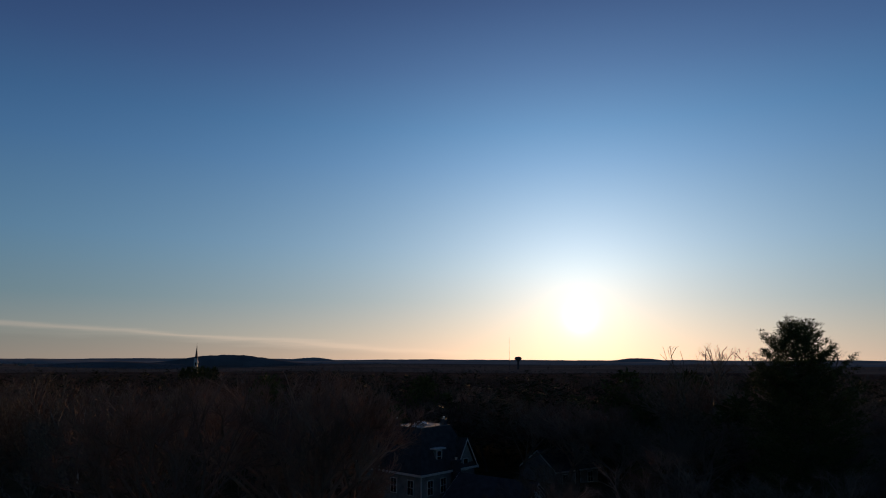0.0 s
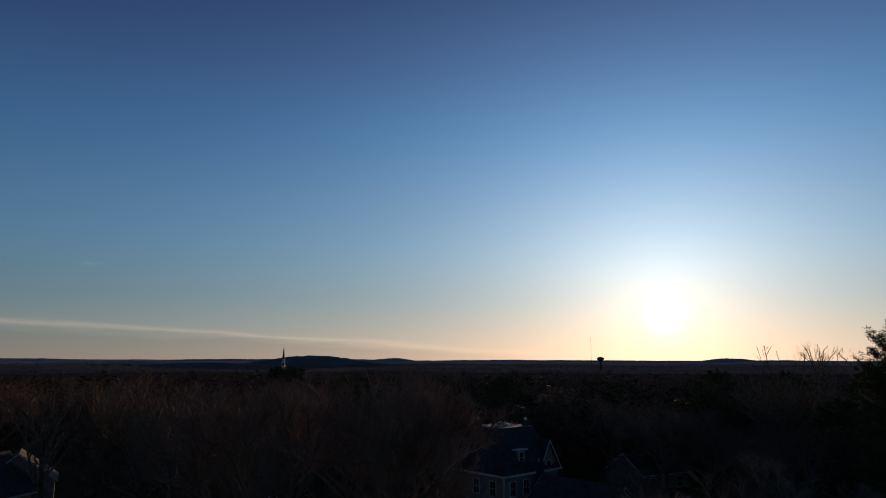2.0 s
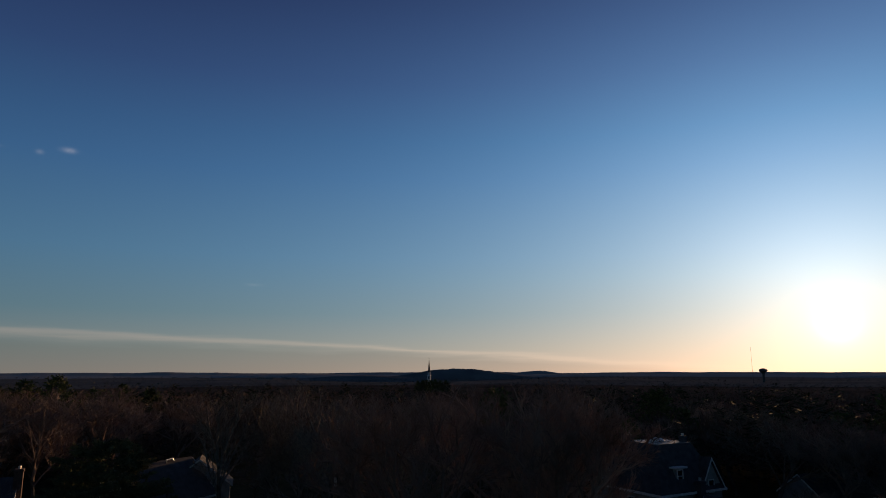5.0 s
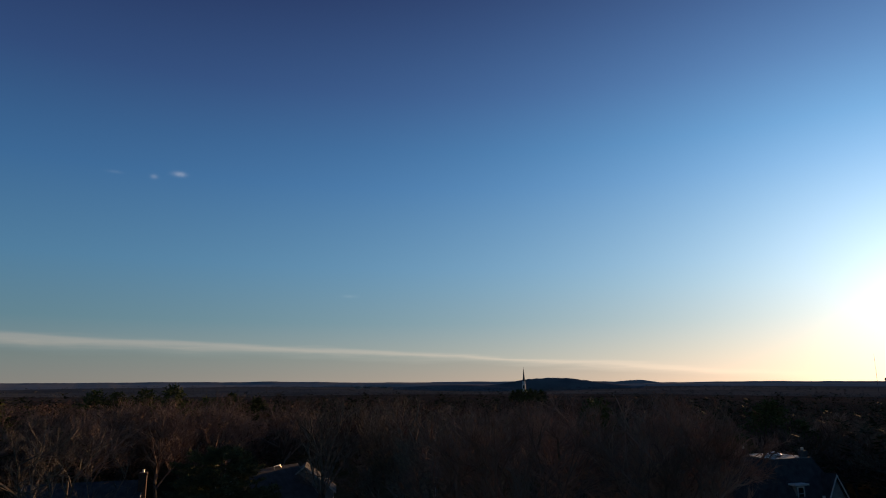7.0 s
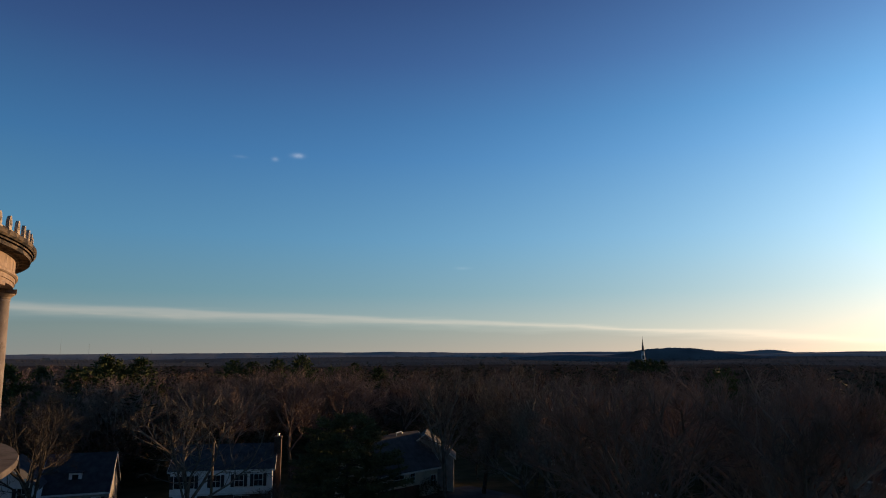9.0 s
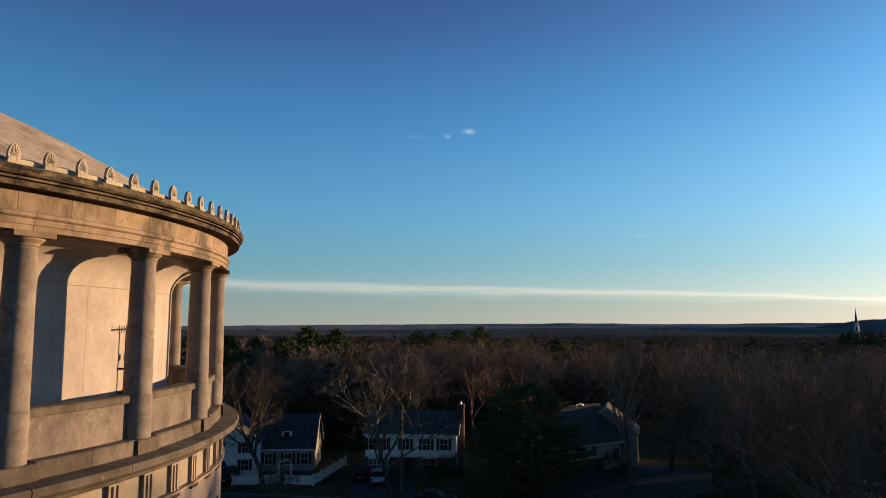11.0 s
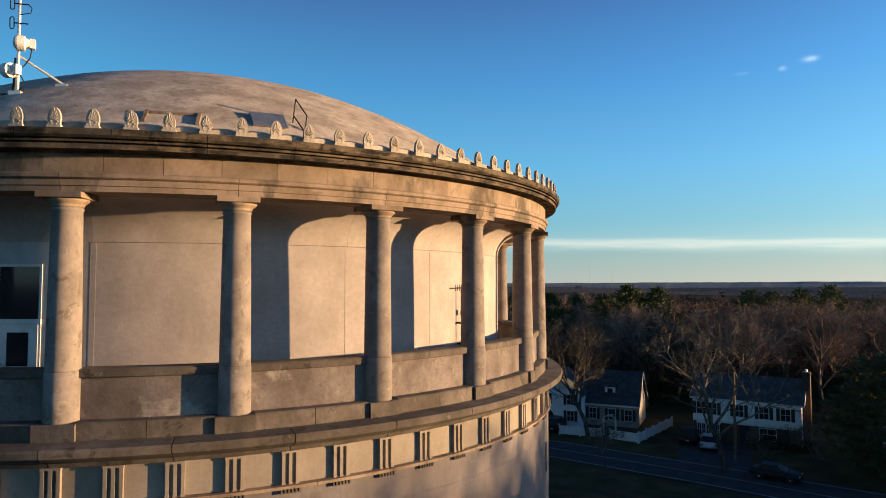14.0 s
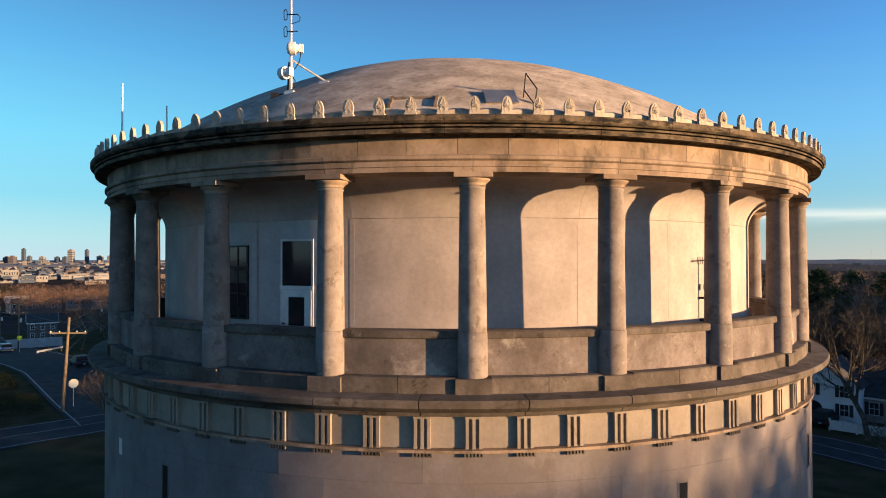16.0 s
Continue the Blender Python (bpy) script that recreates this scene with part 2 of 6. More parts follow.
COLUMN_STONE = mat("column_stone", ((0.153, 0.126, 0.112), (0.23, 0.193, 0.175)), 2.4, 0.9, 0.10, 30, stain=0.5, stain_scale=(2.4, 2.4, 1.1), stain_col=(0.064, 0.047, 0.034), by_object=0.08, grain=0.14, grain_scale=14.0, edge=(.56, .68), flakes=((.6, (.085, .066, .05), 2.6, .585, .63), (.45, (.33, .28, .235), 5.0, .60, .65)))
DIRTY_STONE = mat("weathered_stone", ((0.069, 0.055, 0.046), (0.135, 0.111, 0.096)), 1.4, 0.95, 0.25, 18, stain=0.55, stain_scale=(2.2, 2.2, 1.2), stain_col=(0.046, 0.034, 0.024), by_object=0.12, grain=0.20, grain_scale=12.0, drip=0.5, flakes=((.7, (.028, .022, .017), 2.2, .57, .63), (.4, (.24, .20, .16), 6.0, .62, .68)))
PARAPET_STONE = mat("parapet_stone", ((0.118, 0.094, 0.086), (0.192, 0.159, 0.15)), 1.3, 0.92, 0.15, 26, stain=0.6, stain_scale=(1.6, 1.6, .9), stain_col=(.09, .068, .052), by_object=0.10, grain=0.18, grain_scale=13.0, drip=0.35, flakes=((.6, (.38, .34, .31), 1.3, .575, .68), (.55, (.06, .046, .036), 9.0, .59, .66), (.6, (.07, .055, .043), .8, .60, .70)))
SOOTY_STONE = mat("sooty_cornice_stone", ((0.059, 0.043, 0.029), (0.171, 0.126, 0.084)), 1.8, 0.95, 0.35, 16, stain=0.95, stain_scale=(.9, .9, 3.2), stain_col=(0.008, 0.007, 0.006), by_object=0.16, grain=0.28, grain_scale=11.0, edge=(.48, .60), drip=0.8, flakes=((.85, (.006, .005, .005), 1.6, .56, .61), (.5, (.20, .155, .11), 3.5, .59, .66)))
PLASTER = mat("tan_plaster", ((0.291, 0.25, 0.239), (0.368, 0.321, 0.31)), 1.1, 0.88, 0.12, 18, stain=0.22, stain_scale=(1.0, 1.0, 0.22), stain_col=(0.177, 0.142, 0.113), by_object=0.03, flakes=((.28, (.22, .175, .15), .9, .57, .72), (.3, (.40, .35, .33), 1.7, .58, .68)))
WALL_STONE = mat("wall_concrete", ((0.138, 0.117, 0.119), (0.181, 0.16, 0.163)), 0.9, 0.9, 0.08, 24, stain=0.5, stain_scale=(.9, .9, .2), stain_col=(0.088, 0.069, 0.050), by_object=0.012, grain=0.10, grain_scale=12.0, flakes=((.45, (.11, .092, .08), .7, .56, .68), (.35, (.24, .21, .19), 1.6, .60, .68)))
DOME_SKIN = mat("dome_concrete", ((0.270, 0.222, 0.182), (0.468, 0.393, 0.331)), 1.3, 0.92, 0.35, 9, stain=0.68, stain_scale=(1.2, 1.2, 1.2), stain_col=(0.116, 0.088, 0.066), grain=0.22, grain_scale=9.0, flakes=((.5, (.14, .112, .088), 2.4, .57, .64), (.35, (.50, .43, .36), 4.0, .60, .66)))
WHITE_PAINT = mat("white_paint", ((0.528, 0.528, 0.520), (0.624, 0.624, 0.608)), 3, 0.6, 0.05, stain=0.25, stain_col=(0.320, 0.304, 0.272))
GREY_PANEL = mat("pale_painted_panel", ((0.325, 0.325, 0.334), (0.381, 0.383, 0.397)), 1.2, 0.7, 0.06, stain=0.25, stain_scale=(1.5, 1.5, .15), stain_col=(0.238, 0.224, 0.210))
WINDOW_DARK = mat("dark_window_glass", ((.012, .014, .018), (.02, .022, .026)), 2, 0.08, 0, spec=0.5)
BLACK_IRON = mat("black_iron", ((.012, .012, .012), (.03, .026, .022)), 9, 0.55, 0.1, metal=0.4)
GALV = mat("galvanised_steel", ((.55, .54, .50), (.68, .66, .62)), 7, 0.42, 0.05, metal=0.6)
DISH_WHITE = mat("white_dish_plastic", ((.56, .56, .55), (.62, .62, .61)), 4, 0.45, 0.02)
HATCH_BLUE = mat("grey_blue_sheet_metal", ((.20, .22, .26), (.27, .29, .33)), 3, 0.4, 0.05, metal=0.3)
GRASS = mat("grass_soil", ((0.05, 0.049, 0.023), (0.102, 0.077, 0.041)), 0.35, 1.0, 0.8, 9, stain=0.6, stain_scale=(.1, .1, .1), stain_col=(.080, .056, .040), spec=0.0)
ASPHALT = mat("asphalt", ((.044, .043, .043), (.068, .066, .066)), 0.8, 0.95, 0.3, 40, stain=0.3, stain_scale=(.2, .2, .2), spec=0.1)
CONCRETE = mat("kerb_concrete", ((.13, .125, .115), (.20, .19, .175)), 2, 0.9, 0.2, 30)
LINE_PAINT = mat("road_paint", ((.22, .22, .22), (.34, .34, .33)), 6, 0.7, 0.05)
TRUNK_BARK = mat("dark_trunk_bark", ((.05, .042, .034), (.12, .10, .08)), 3, 0.95, 0.5, 14, by_object=0.2, spec=0.05)
PALE_BARK = mat("pale_grey_bark", ((.085, .07, .056), (.18, .15, .118)), 2.0, 0.95, 0.4, 14, by_object=0.1, spec=0.05)
BARK = mat("grey_brown_bark", ((.10, .08, .062), (.22, .175, .138)), 3, 0.95, 0.5, 14, by_object=0.25, spec=0.05)
TWIG_RED = mat("reddish_twigs", ((.135, .096, .078), (.25, .18, .146)), 0.4, 0.95, 0.0, by_object=0.25, spec=0.0)
WOODS = mat("bare_woods", ((0.084, 0.057, 0.047), (0.162, 0.101, 0.078)), 0.05, 0.95, 0.0, spec=0.0, grain=0.35, grain_scale=0.25)
PINE_LEAF = mat("pine_needles", ((0.035, 0.048, 0.017), (0.091, 0.103, 0.036)), 0.7, 0.8, 0.0, by_object=0.2, spec=0.1)
# pine needles again, lightened: sunlit top and haze put into the colour
LIGHTENED_PINE = mat("lightened_pine_needles", ((.055, .062, .030), (.125, .122, .055)), 0.7, 0.85, 0.0, spec=0.1)
HEDGE_LEAF = mat("dark_hedge_leaf", ((.018, .024, .011), (.045, .046, .020)), 1.2, 0.9, 0.0, spec=0.05)
FAR_WOODS = mat("far_woods_ground", ((.045, .038, .034), (.08, .065, .056)), 0.006, 1.0, 0.0, spec=0.0)
# far hills: the haze of distance is put into the pale base colour
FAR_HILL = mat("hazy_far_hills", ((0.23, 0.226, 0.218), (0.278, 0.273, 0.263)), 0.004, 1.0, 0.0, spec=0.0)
CAR_GLASS = mat("tinted_car_glass", ((.012, .013, .015), (.018, .019, .021)), 2, 0.45, 0, spec=0.2)
# nearer hills: less haze mixed into the base colour
MID_HILL = mat("hazy_wooded_hill", ((.115, .112, .112), (.165, .16, .158)), 0.01, 1.0, 0.0, spec=0.0)
# woods greyed and lightened, with distance haze in the base colour
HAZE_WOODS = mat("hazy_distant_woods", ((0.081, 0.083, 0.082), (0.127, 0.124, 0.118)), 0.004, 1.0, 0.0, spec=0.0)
SHINGLE = mat("dark_asphalt_shingle", ((.034, .034, .037), (.062, .062, .066)), 1.5, 0.9, 0.6, 12)
GREY_ROOF = mat("grey_brown_roof_shingle", ((.054, .048, .046), (.088, .080, .077)), 1.5, 0.9, 0.6, 12)
CLAPBOARD = mat("white_clapboard", ((.62, .62, .62), (.74, .74, .74)), 1.2, 0.65, 0.1, 12)
GREY_SIDING = mat("grey_shingle_siding", ((.20, .19, .18), (.30, .28, .26)), 1.5, 0.85, 0.2, 12)
TAN_SIDING = mat("tan_siding", ((.42, .37, .30), (.52, .46, .38)), 1.5, 0.8, 0.15, 12)
BRICK = mat("red_brick", ((.20, .085, .055), (.32, .15, .10)), 5, 0.9, 0.4, 20)
# darker copy of the brick, with deep shade put into the colour
DARK_SHADED_BRICK = mat("dark_shaded_brick", ((.06, .036, .028), (.11, .065, .05)), 5, 0.9, 0.4, 20)
SHUTTER = mat("black_shutter_paint", ((.014, .015, .018), (.024, .025, .028)), 4, 0.6, 0)
POLE_WOOD = mat("weathered_pole_wood", ((.105, .075, .05), (.17, .125, .085)), 4, 0.9, 0.3, 20)
CAR_SILVER = mat("silver_car_paint", ((.42, .43, .45), (.46, .47, .49)), 2, 0.3, 0, metal=0.5)
CAR_BLACK = mat("black_car_paint", ((.010, .010, .012), (.014, .014, .016)), 2, 0.5, 0)
CAR_RED = mat("red_car_paint", ((.22, .02, .015), (.26, .025, .02)), 2, 0.25, 0)
RUBBER = mat("tyre_rubber", ((.015, .015, .015), (.025, .025, .025)), 6, 0.9, 0)
SIGN_METAL = mat("bare_sign_metal", ((.60, .58, .50), (.70, .68, .60)), 5, 0.5, 0, metal=0.2)
SIGN_YELLOW = mat("yellow_green_sign", ((.55, .62, .04), (.60, .68, .05)), 5, 0.6, 0)
# city walls greyed, some distance haze put into their colour
CITY_PALE = mat("pale_city_walls", ((.11, .105, .107), (.26, .25, .245)), 0.02, 0.9, 0.0)
CITY_GLASS = mat("blue_grey_tower_glass", ((0.045, 0.060, 0.090), (0.072, 0.090, 0.126)), 0.05, 0.75, 0.0, spec=0.05)
CITY_BRICK = mat("reddish_city_walls", ((0.079, 0.061, 0.058), (0.121, 0.093, 0.087)), 0.03, 0.9, 0.0)
# white paint dimmed and blued: the shade side put into the colour
STEEPLE_WHITE = mat("shaded_steeple_white", ((.38, .40, .44), (.46, .48, .52)), 0.5, 0.7, 0)
SLATE = mat("dark_slate", ((.035, .037, .045), (.06, .062, .07)), 1.0, 0.7, 0.1)
COPPER_DARK = mat("flat_roof_membrane", ((.075, .075, .08), (.12, .12, .125)), 1.0, 0.6, 0.1)


# ---------------------------------------------------------------- mesh helpers
def data_from(name, verts, faces, material, smooth=False):
    me = bpy.data.meshes.new(name)
    me.from_pydata(verts, [], faces)
    if isinstance(material, (list, tuple)):
        for m in material:
            me.materials.append(m)
    else:
        me.materials.append(material)
    if smooth:
        me.polygons.foreach_set("use_smooth", [True] * len(me.polygons))
    me.update()
    return me


def put(name, me, parent=None, m=None, label=""):
    ob = new(name, me)
    if parent:
        ob.parent = parent
    if m is not None:
        ob.matrix_basis = m
    if label:
        ob["label"] = label
    return ob


def part(name, bm, material, parent, label="", m=None, smooth=False):
    me = bpy.data.meshes.new(name)
    bm.to_mesh(me)
    bm.free()
    me.materials.append(material)
    if smooth:
        me.polygons.foreach_set("use_smooth", [True] * len(me.polygons))
    return put(name, me, parent, m, label)


def box(bm, x0, x1, y0, y1, z0, z1, m=None):
    vs = [bm.verts.new(Vector((x, y, z)) if m is None else m @ Vector((x, y, z))) for z in (z0, z1) for x, y in ((x0, y0), (x1, y0), (x1, y1), (x0, y1))]
    for f in ((3, 2, 1, 0), (4, 5, 6, 7), (0, 1, 5, 4), (1, 2, 6, 5), (2, 3, 7, 6), (3, 0, 4, 7)):
        bm.faces.new([vs[i] for i in f])


def boxes(*dims, m=None):
    bm = bmesh.new()
    for d in dims:
        box(bm, *d, m=m)
    return bm


def tube(bm, a, b, r0, r1=None, n=8):
    """A round bar from a to b."""
    a, b = Vector(a), Vector(b)
    r1 = r0 if r1 is None else r1
    q = (b - a).to_track_quat("Z", "Y")
    rings = [[bm.verts.new(p + q @ Vector((r * math.cos(2 * math.pi * i / n), r * math.sin(2 * math.pi * i / n), 0))) for i in range(n)] for p, r in ((a, r0), (b, r1))]
    for i in range(n):
        bm.faces.new((rings[0][i], rings[0][(i + 1) % n], rings[1][(i + 1) % n], rings[1][i]))
    bm.faces.new(rings[0][::-1])
    bm.faces.new(rings[1])


def lathe(prof, n=24, bm=None, centre=(0, 0, 0)):
    bm = bm or bmesh.new()
    cx, cy, cz = centre
    rings = [[bm.verts.new((cx + r * math.cos(2 * math.pi * i / n), cy + r * math.sin(2 * math.pi * i / n), cz + z)) for i in range(n)] for r, z in prof]
    for A, B in zip(rings, rings[1:]):
        for i in range(n):
            bm.faces.new((A[i], A[(i + 1) % n], B[(i + 1) % n], B[i]))
    bm.faces.new(rings[0][::-1])
    bm.faces.new(rings[-1])
    return bm


def on_ring(r, phi, z):
    """A place on the tower's ring: phi in degrees from south, towards the east."""
    t = radians(phi)
    return Vector((r * math.sin(t), -r * math.cos(t), z))


def arc_block(name, prof, half, n, material):
    """A stone of a ring, centred on phi 0: the closed outline prof of (radius, height), swept over 2 * half degrees."""
    verts, faces, k = [], [], len(prof)
    for i in range(n + 1):
        p = -half + 2 * half * i / n
        verts += [tuple(on_ring(r, p, z)) for r, z in prof]
    for i in range(n):
        for j in range(k):
            a, b = i * k + j, i * k + (j + 1) % k
            faces.append((a, a + k, b + k, b))
    faces += [tuple(range(k))[::-1], tuple(n * k + j for j in range(k))]
    me = data_from(name, verts, faces, material)
    bm = bmesh.new()
    bm.from_mesh(me)
    bmesh.ops.recalc_face_normals(bm, faces=bm.faces)
    bm.to_mesh(me)
    bm.free()
    me.polygons.foreach_set("use_smooth", [True] * len(me.polygons))
    me.set_sharp_from_angle(angle=radians(18))
    return me


def turn(phi, z=0.0):
    return pose(0, 0, z, 0, 0, phi)

# ---------------------------------------------------------------- the water tower
C = EYE_Z
GROUND_AT_TOWER = 4.0
N_COL, STEP, PHI0 = 24, 15.0, 1.9
tower = tagged(new("water_tower"), "round tan stone water tower with colonnade and shallow dome", "water tower")
tower.location = (0, 0, 0)


def ring(name, me, count, phi, gap_parent=None, label="", skip=()):
    out = []
    for k in range(count):
        if k in skip:
            continue
        out.append(put(name, me, gap_parent or tower, turn(phi + 360 / count * k), label))
    return out


# lower wall: a solid core, and facing slabs in four courses whose joints stay open a little
bm = lathe([(11.42, 2.0), (11.42, C - 2.9)], 150)
wall = part("lower_wall", bm, WALL_STONE, tower, "tan stuccoed concrete wall of the tank")
z = C - 3.75
for c, (hgt, count) in enumerate(((0.60, 24), (0.95, 24), (0.95, 24), (0.95, 24))):
    me = arc_block("wall_slab", [(11.40, z - hgt + .002), (11.50, z - hgt + .002), (11.50, z - .002), (11.40, z - .002)], 180 / count - 0.008, 6, WALL_STONE)
    ring("wall_slab", me, count, PHI0 + (7.5 if c % 2 else 2.5), wall)
    z -= hgt
part("wall_foot", lathe([(11.50, 3.0), (11.50, z - .01)], 150), WALL_STONE, tower)
# frieze band behind the triglyphs, taenia under it
me = arc_block("metope", [(11.38, C - 3.67), (11.455, C - 3.67), (11.455, C - 3.0), (11.38, C - 3.0)], 2.48, 3, METOPE_STONE)
ring("metope", me, 72, PHI0 + 2.5)
me = arc_block("taenia", [(11.38, C - 3.745), (11.575, C - 3.745), (11.58, C - 3.685), (11.38, C - 3.675)], 7.48, 8, LIMESTONE)
ring("taenia", me, 24, PHI0)


def arc_bar(bm, r0, r1, p0, p1, z0, z1):
    vs = [bm.verts.new(on_ring(r, p, z)) for z in (z0, z1) for r, p in ((r0, p0), (r1, p0), (r1, p1), (r0, p1))]
    for f in ((3, 2, 1, 0), (4, 5, 6, 7), (0, 1, 5, 4), (1, 2, 6, 5), (2, 3, 7, 6), (3, 0, 4, 7)):
        bm.faces.new([vs[i] for i in f])


bm = bmesh.new()
for i in (-1, 0, 1):
    arc_bar(bm, 11.45, 11.535, i * 0.65 - 0.15, i * 0.65 + 0.15, C - 3.67, C - 3.09)
    arc_bar(bm, 11.45, 11.545, i * 0.65 - 0.175, i * 0.65 + 0.175, C - 3.668, C - 3.63)
arc_bar(bm, 11.45, 11.545, -0.85, 0.85, C - 3.09, C - 3.05)
bmesh.ops.recalc_face_normals(bm, faces=bm.faces)
tri = bpy.data.meshes.new("triglyph")
bm.to_mesh(tri)
bm.free()
tri.materials.append(METOPE_STONE)
ring("triglyph", tri, 72, PHI0)
# small pegs under each triglyph; those out of reach are joined
bm = bmesh.new()
arc_bar(bm, 11.495, 11.57, -.085, .085, C - 3.825, C - 3.748)
bmesh.ops.recalc_face_normals(bm, faces=bm.faces)
gut = bpy.data.meshes.new("gutta")
bm.to_mesh(gut)
bm.free()
gut.materials.append(DIRTY_STONE)
bm = bmesh.new()
for k in range(72):
    for i in range(6):
        p = PHI0 + 5.0 * k - 0.85 + 1.7 * i / 5
        if k < 24 or k > 59:
            put("gutta", gut, tower, turn(p))
        else:
            arc_bar(bm, 11.495, 11.57, p - .085, p + .085, C - 3.825, C - 3.748)
bmesh.ops.recalc_face_normals(bm, faces=bm.faces)
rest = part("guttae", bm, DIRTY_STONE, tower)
rest["kind"] = "stuff"
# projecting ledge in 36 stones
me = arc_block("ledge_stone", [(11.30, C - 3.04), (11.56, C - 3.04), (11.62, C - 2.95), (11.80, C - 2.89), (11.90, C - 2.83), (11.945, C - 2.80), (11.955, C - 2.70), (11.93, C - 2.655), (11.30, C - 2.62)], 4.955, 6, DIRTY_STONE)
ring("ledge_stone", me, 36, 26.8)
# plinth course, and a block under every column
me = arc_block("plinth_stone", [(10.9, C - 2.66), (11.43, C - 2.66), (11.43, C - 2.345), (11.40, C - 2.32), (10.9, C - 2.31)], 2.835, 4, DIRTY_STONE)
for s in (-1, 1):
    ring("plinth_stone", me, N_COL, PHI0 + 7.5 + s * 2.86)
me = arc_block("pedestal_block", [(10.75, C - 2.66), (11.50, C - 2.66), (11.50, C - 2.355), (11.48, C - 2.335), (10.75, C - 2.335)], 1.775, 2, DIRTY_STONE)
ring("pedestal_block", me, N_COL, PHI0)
# gallery floor and parapet panels with copings
part("gallery_floor", lathe([(11.3, C - 2.75), (11.3, C - 2.42)], 100), DIRTY_STONE, tower)
me = arc_block("parapet_panel", [(10.88, C - 2.40), (11.15, C - 2.40), (11.15, C - 1.58), (10.88, C - 1.58)], 6.2, 8, PARAPET_STONE)
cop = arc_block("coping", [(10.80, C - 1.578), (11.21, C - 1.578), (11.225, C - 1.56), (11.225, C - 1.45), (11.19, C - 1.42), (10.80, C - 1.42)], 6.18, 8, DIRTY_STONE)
for ob in ring("parapet_panel", me, N_COL, PHI0 + 7.5):
    put("coping", cop, ob)
# columns
AX = 11.16
prof = []
for i in range(9):
    f = i / 8
    prof.append((0.292 - 0.040 * f ** 1.6, f * 3.70))
prof = [(r, z + 0.035) for r, z in prof] + [(0.268, 3.745), (0.268, 3.77), (0.250, 3.775), (0.250, 3.80)]
foot = [(0.30, 0.0), (0.30, 0.03), (0.300, 0.04), (0.2985, .885), (0.288, .893)]
prof = [(0.284, .893), (0.2905, .905)] + [(r, z) for r, z in prof if z > .93]
bm = lathe(foot, 28)
for f in bm.faces:
    f.smooth = len(f.verts) == 4
drum_me = bpy.data.meshes.new("lower_drum")
bm.to_mesh(drum_me)
bm.free()
drum_me.materials.append(COLUMN_STONE)
bm = lathe(prof, 28)
for f in bm.faces:
    f.smooth = len(f.verts) == 4
shaft = bpy.data.meshes.new("column")
bm.to_mesh(shaft)
bm.free()
shaft.materials.append(COLUMN_STONE)
bm = lathe([(0.255, 3.798), (0.275, 3.80), (0.275, 3.815), (0.262, 3.82), (0.30, 3.86), (0.345, 3.90), (0.362, 3.925), (0.355, 3.94)], 28)
ech = bpy.data.meshes.new("echinus")
bm.to_mesh(ech)
bm.free()
ech.materials.append(LIMESTONE)
ech.polygons.foreach_set("use_smooth", [True] * len(ech.polygons))
bm = boxes((-0.385, 0.385, -0.385, 0.385, 3.942, 4.045))
bmesh.ops.bevel(bm, geom=bm.edges[:], offset=0.008, segments=1, affect="EDGES")
aba = bpy.data.meshes.new("abacus")
bm.to_mesh(aba)
bm.free()
aba.materials.append(LIMESTONE)
for k in range(N_COL):
    m = turn(PHI0 + STEP * k) @ pose(0, -AX, C - 2.337)
    ob = put("column", shaft, tower, m)
    put("lower_drum", drum_me, ob)
    put("echinus", ech, ob)
    put("abacus", aba, ob)
# architrave, frieze, cornice
SOF = C + 1.718
me = arc_block("architrave_block", [(10.74, SOF), (11.46, SOF), (11.46, SOF + .10), (11.485, SOF + .105), (11.485, SOF + .215), (11.51, SOF + .22), (11.545, SOF + .245), (11.545, SOF + .305), (11.50, SOF + .335), (10.74, SOF + .335)], 7.478, 10, LIMESTONE)
ring("architrave_block", me, N_COL, PHI0 + 7.5)
me = arc_block("frieze_block", [(10.9, SOF + .32), (11.465, SOF + .338), (11.465, SOF + .70), (10.9, SOF + .70)], 2.480, 4, LIMESTONE)
ring("frieze_block", me, 72, PHI0 + 1.0)
me = arc_block("cornice_stone", [(10.9, SOF + .68), (11.52, SOF + .68), (11.56, SOF + .70), (11.60, SOF + .715), (11.80, SOF + .70), (11.81, SOF + .785), (11.75, SOF + .79), (11.75, SOF + .81), (11.84, SOF + .815), (11.845, SOF + .85), (11.78, SOF + .856), (11.78, SOF + .876), (11.87, SOF + .88), (11.918, SOF + .92), (11.918, SOF + 1.015), (11.89, SOF + 1.04), (11.0, SOF + 1.07)], 3.728, 6, SOOTY_STONE)
ring("cornice_stone", me, 48, PHI0 + 1.0)
ROOF = SOF + 1.04
# low curb of tile ends between the antefixes
me = arc_block("curb_tile", [(11.0, ROOF - .02), (11.70, ROOF - .02), (11.70, ROOF + .115), (11.60, ROOF + .16), (11.0, ROOF + .20)], 1.46, 3, ANTEFIX_STONE)
for v in me.vertices:
    if v.co.z > ROOF + .08:
        t = math.degrees(math.atan2(v.co.x, -v.co.y)) / 1.4
        v.co.z += 0.03 * (1 - t * t) - 0.01
ring("curb_tile", me, 120, PHI0 + 1.6)
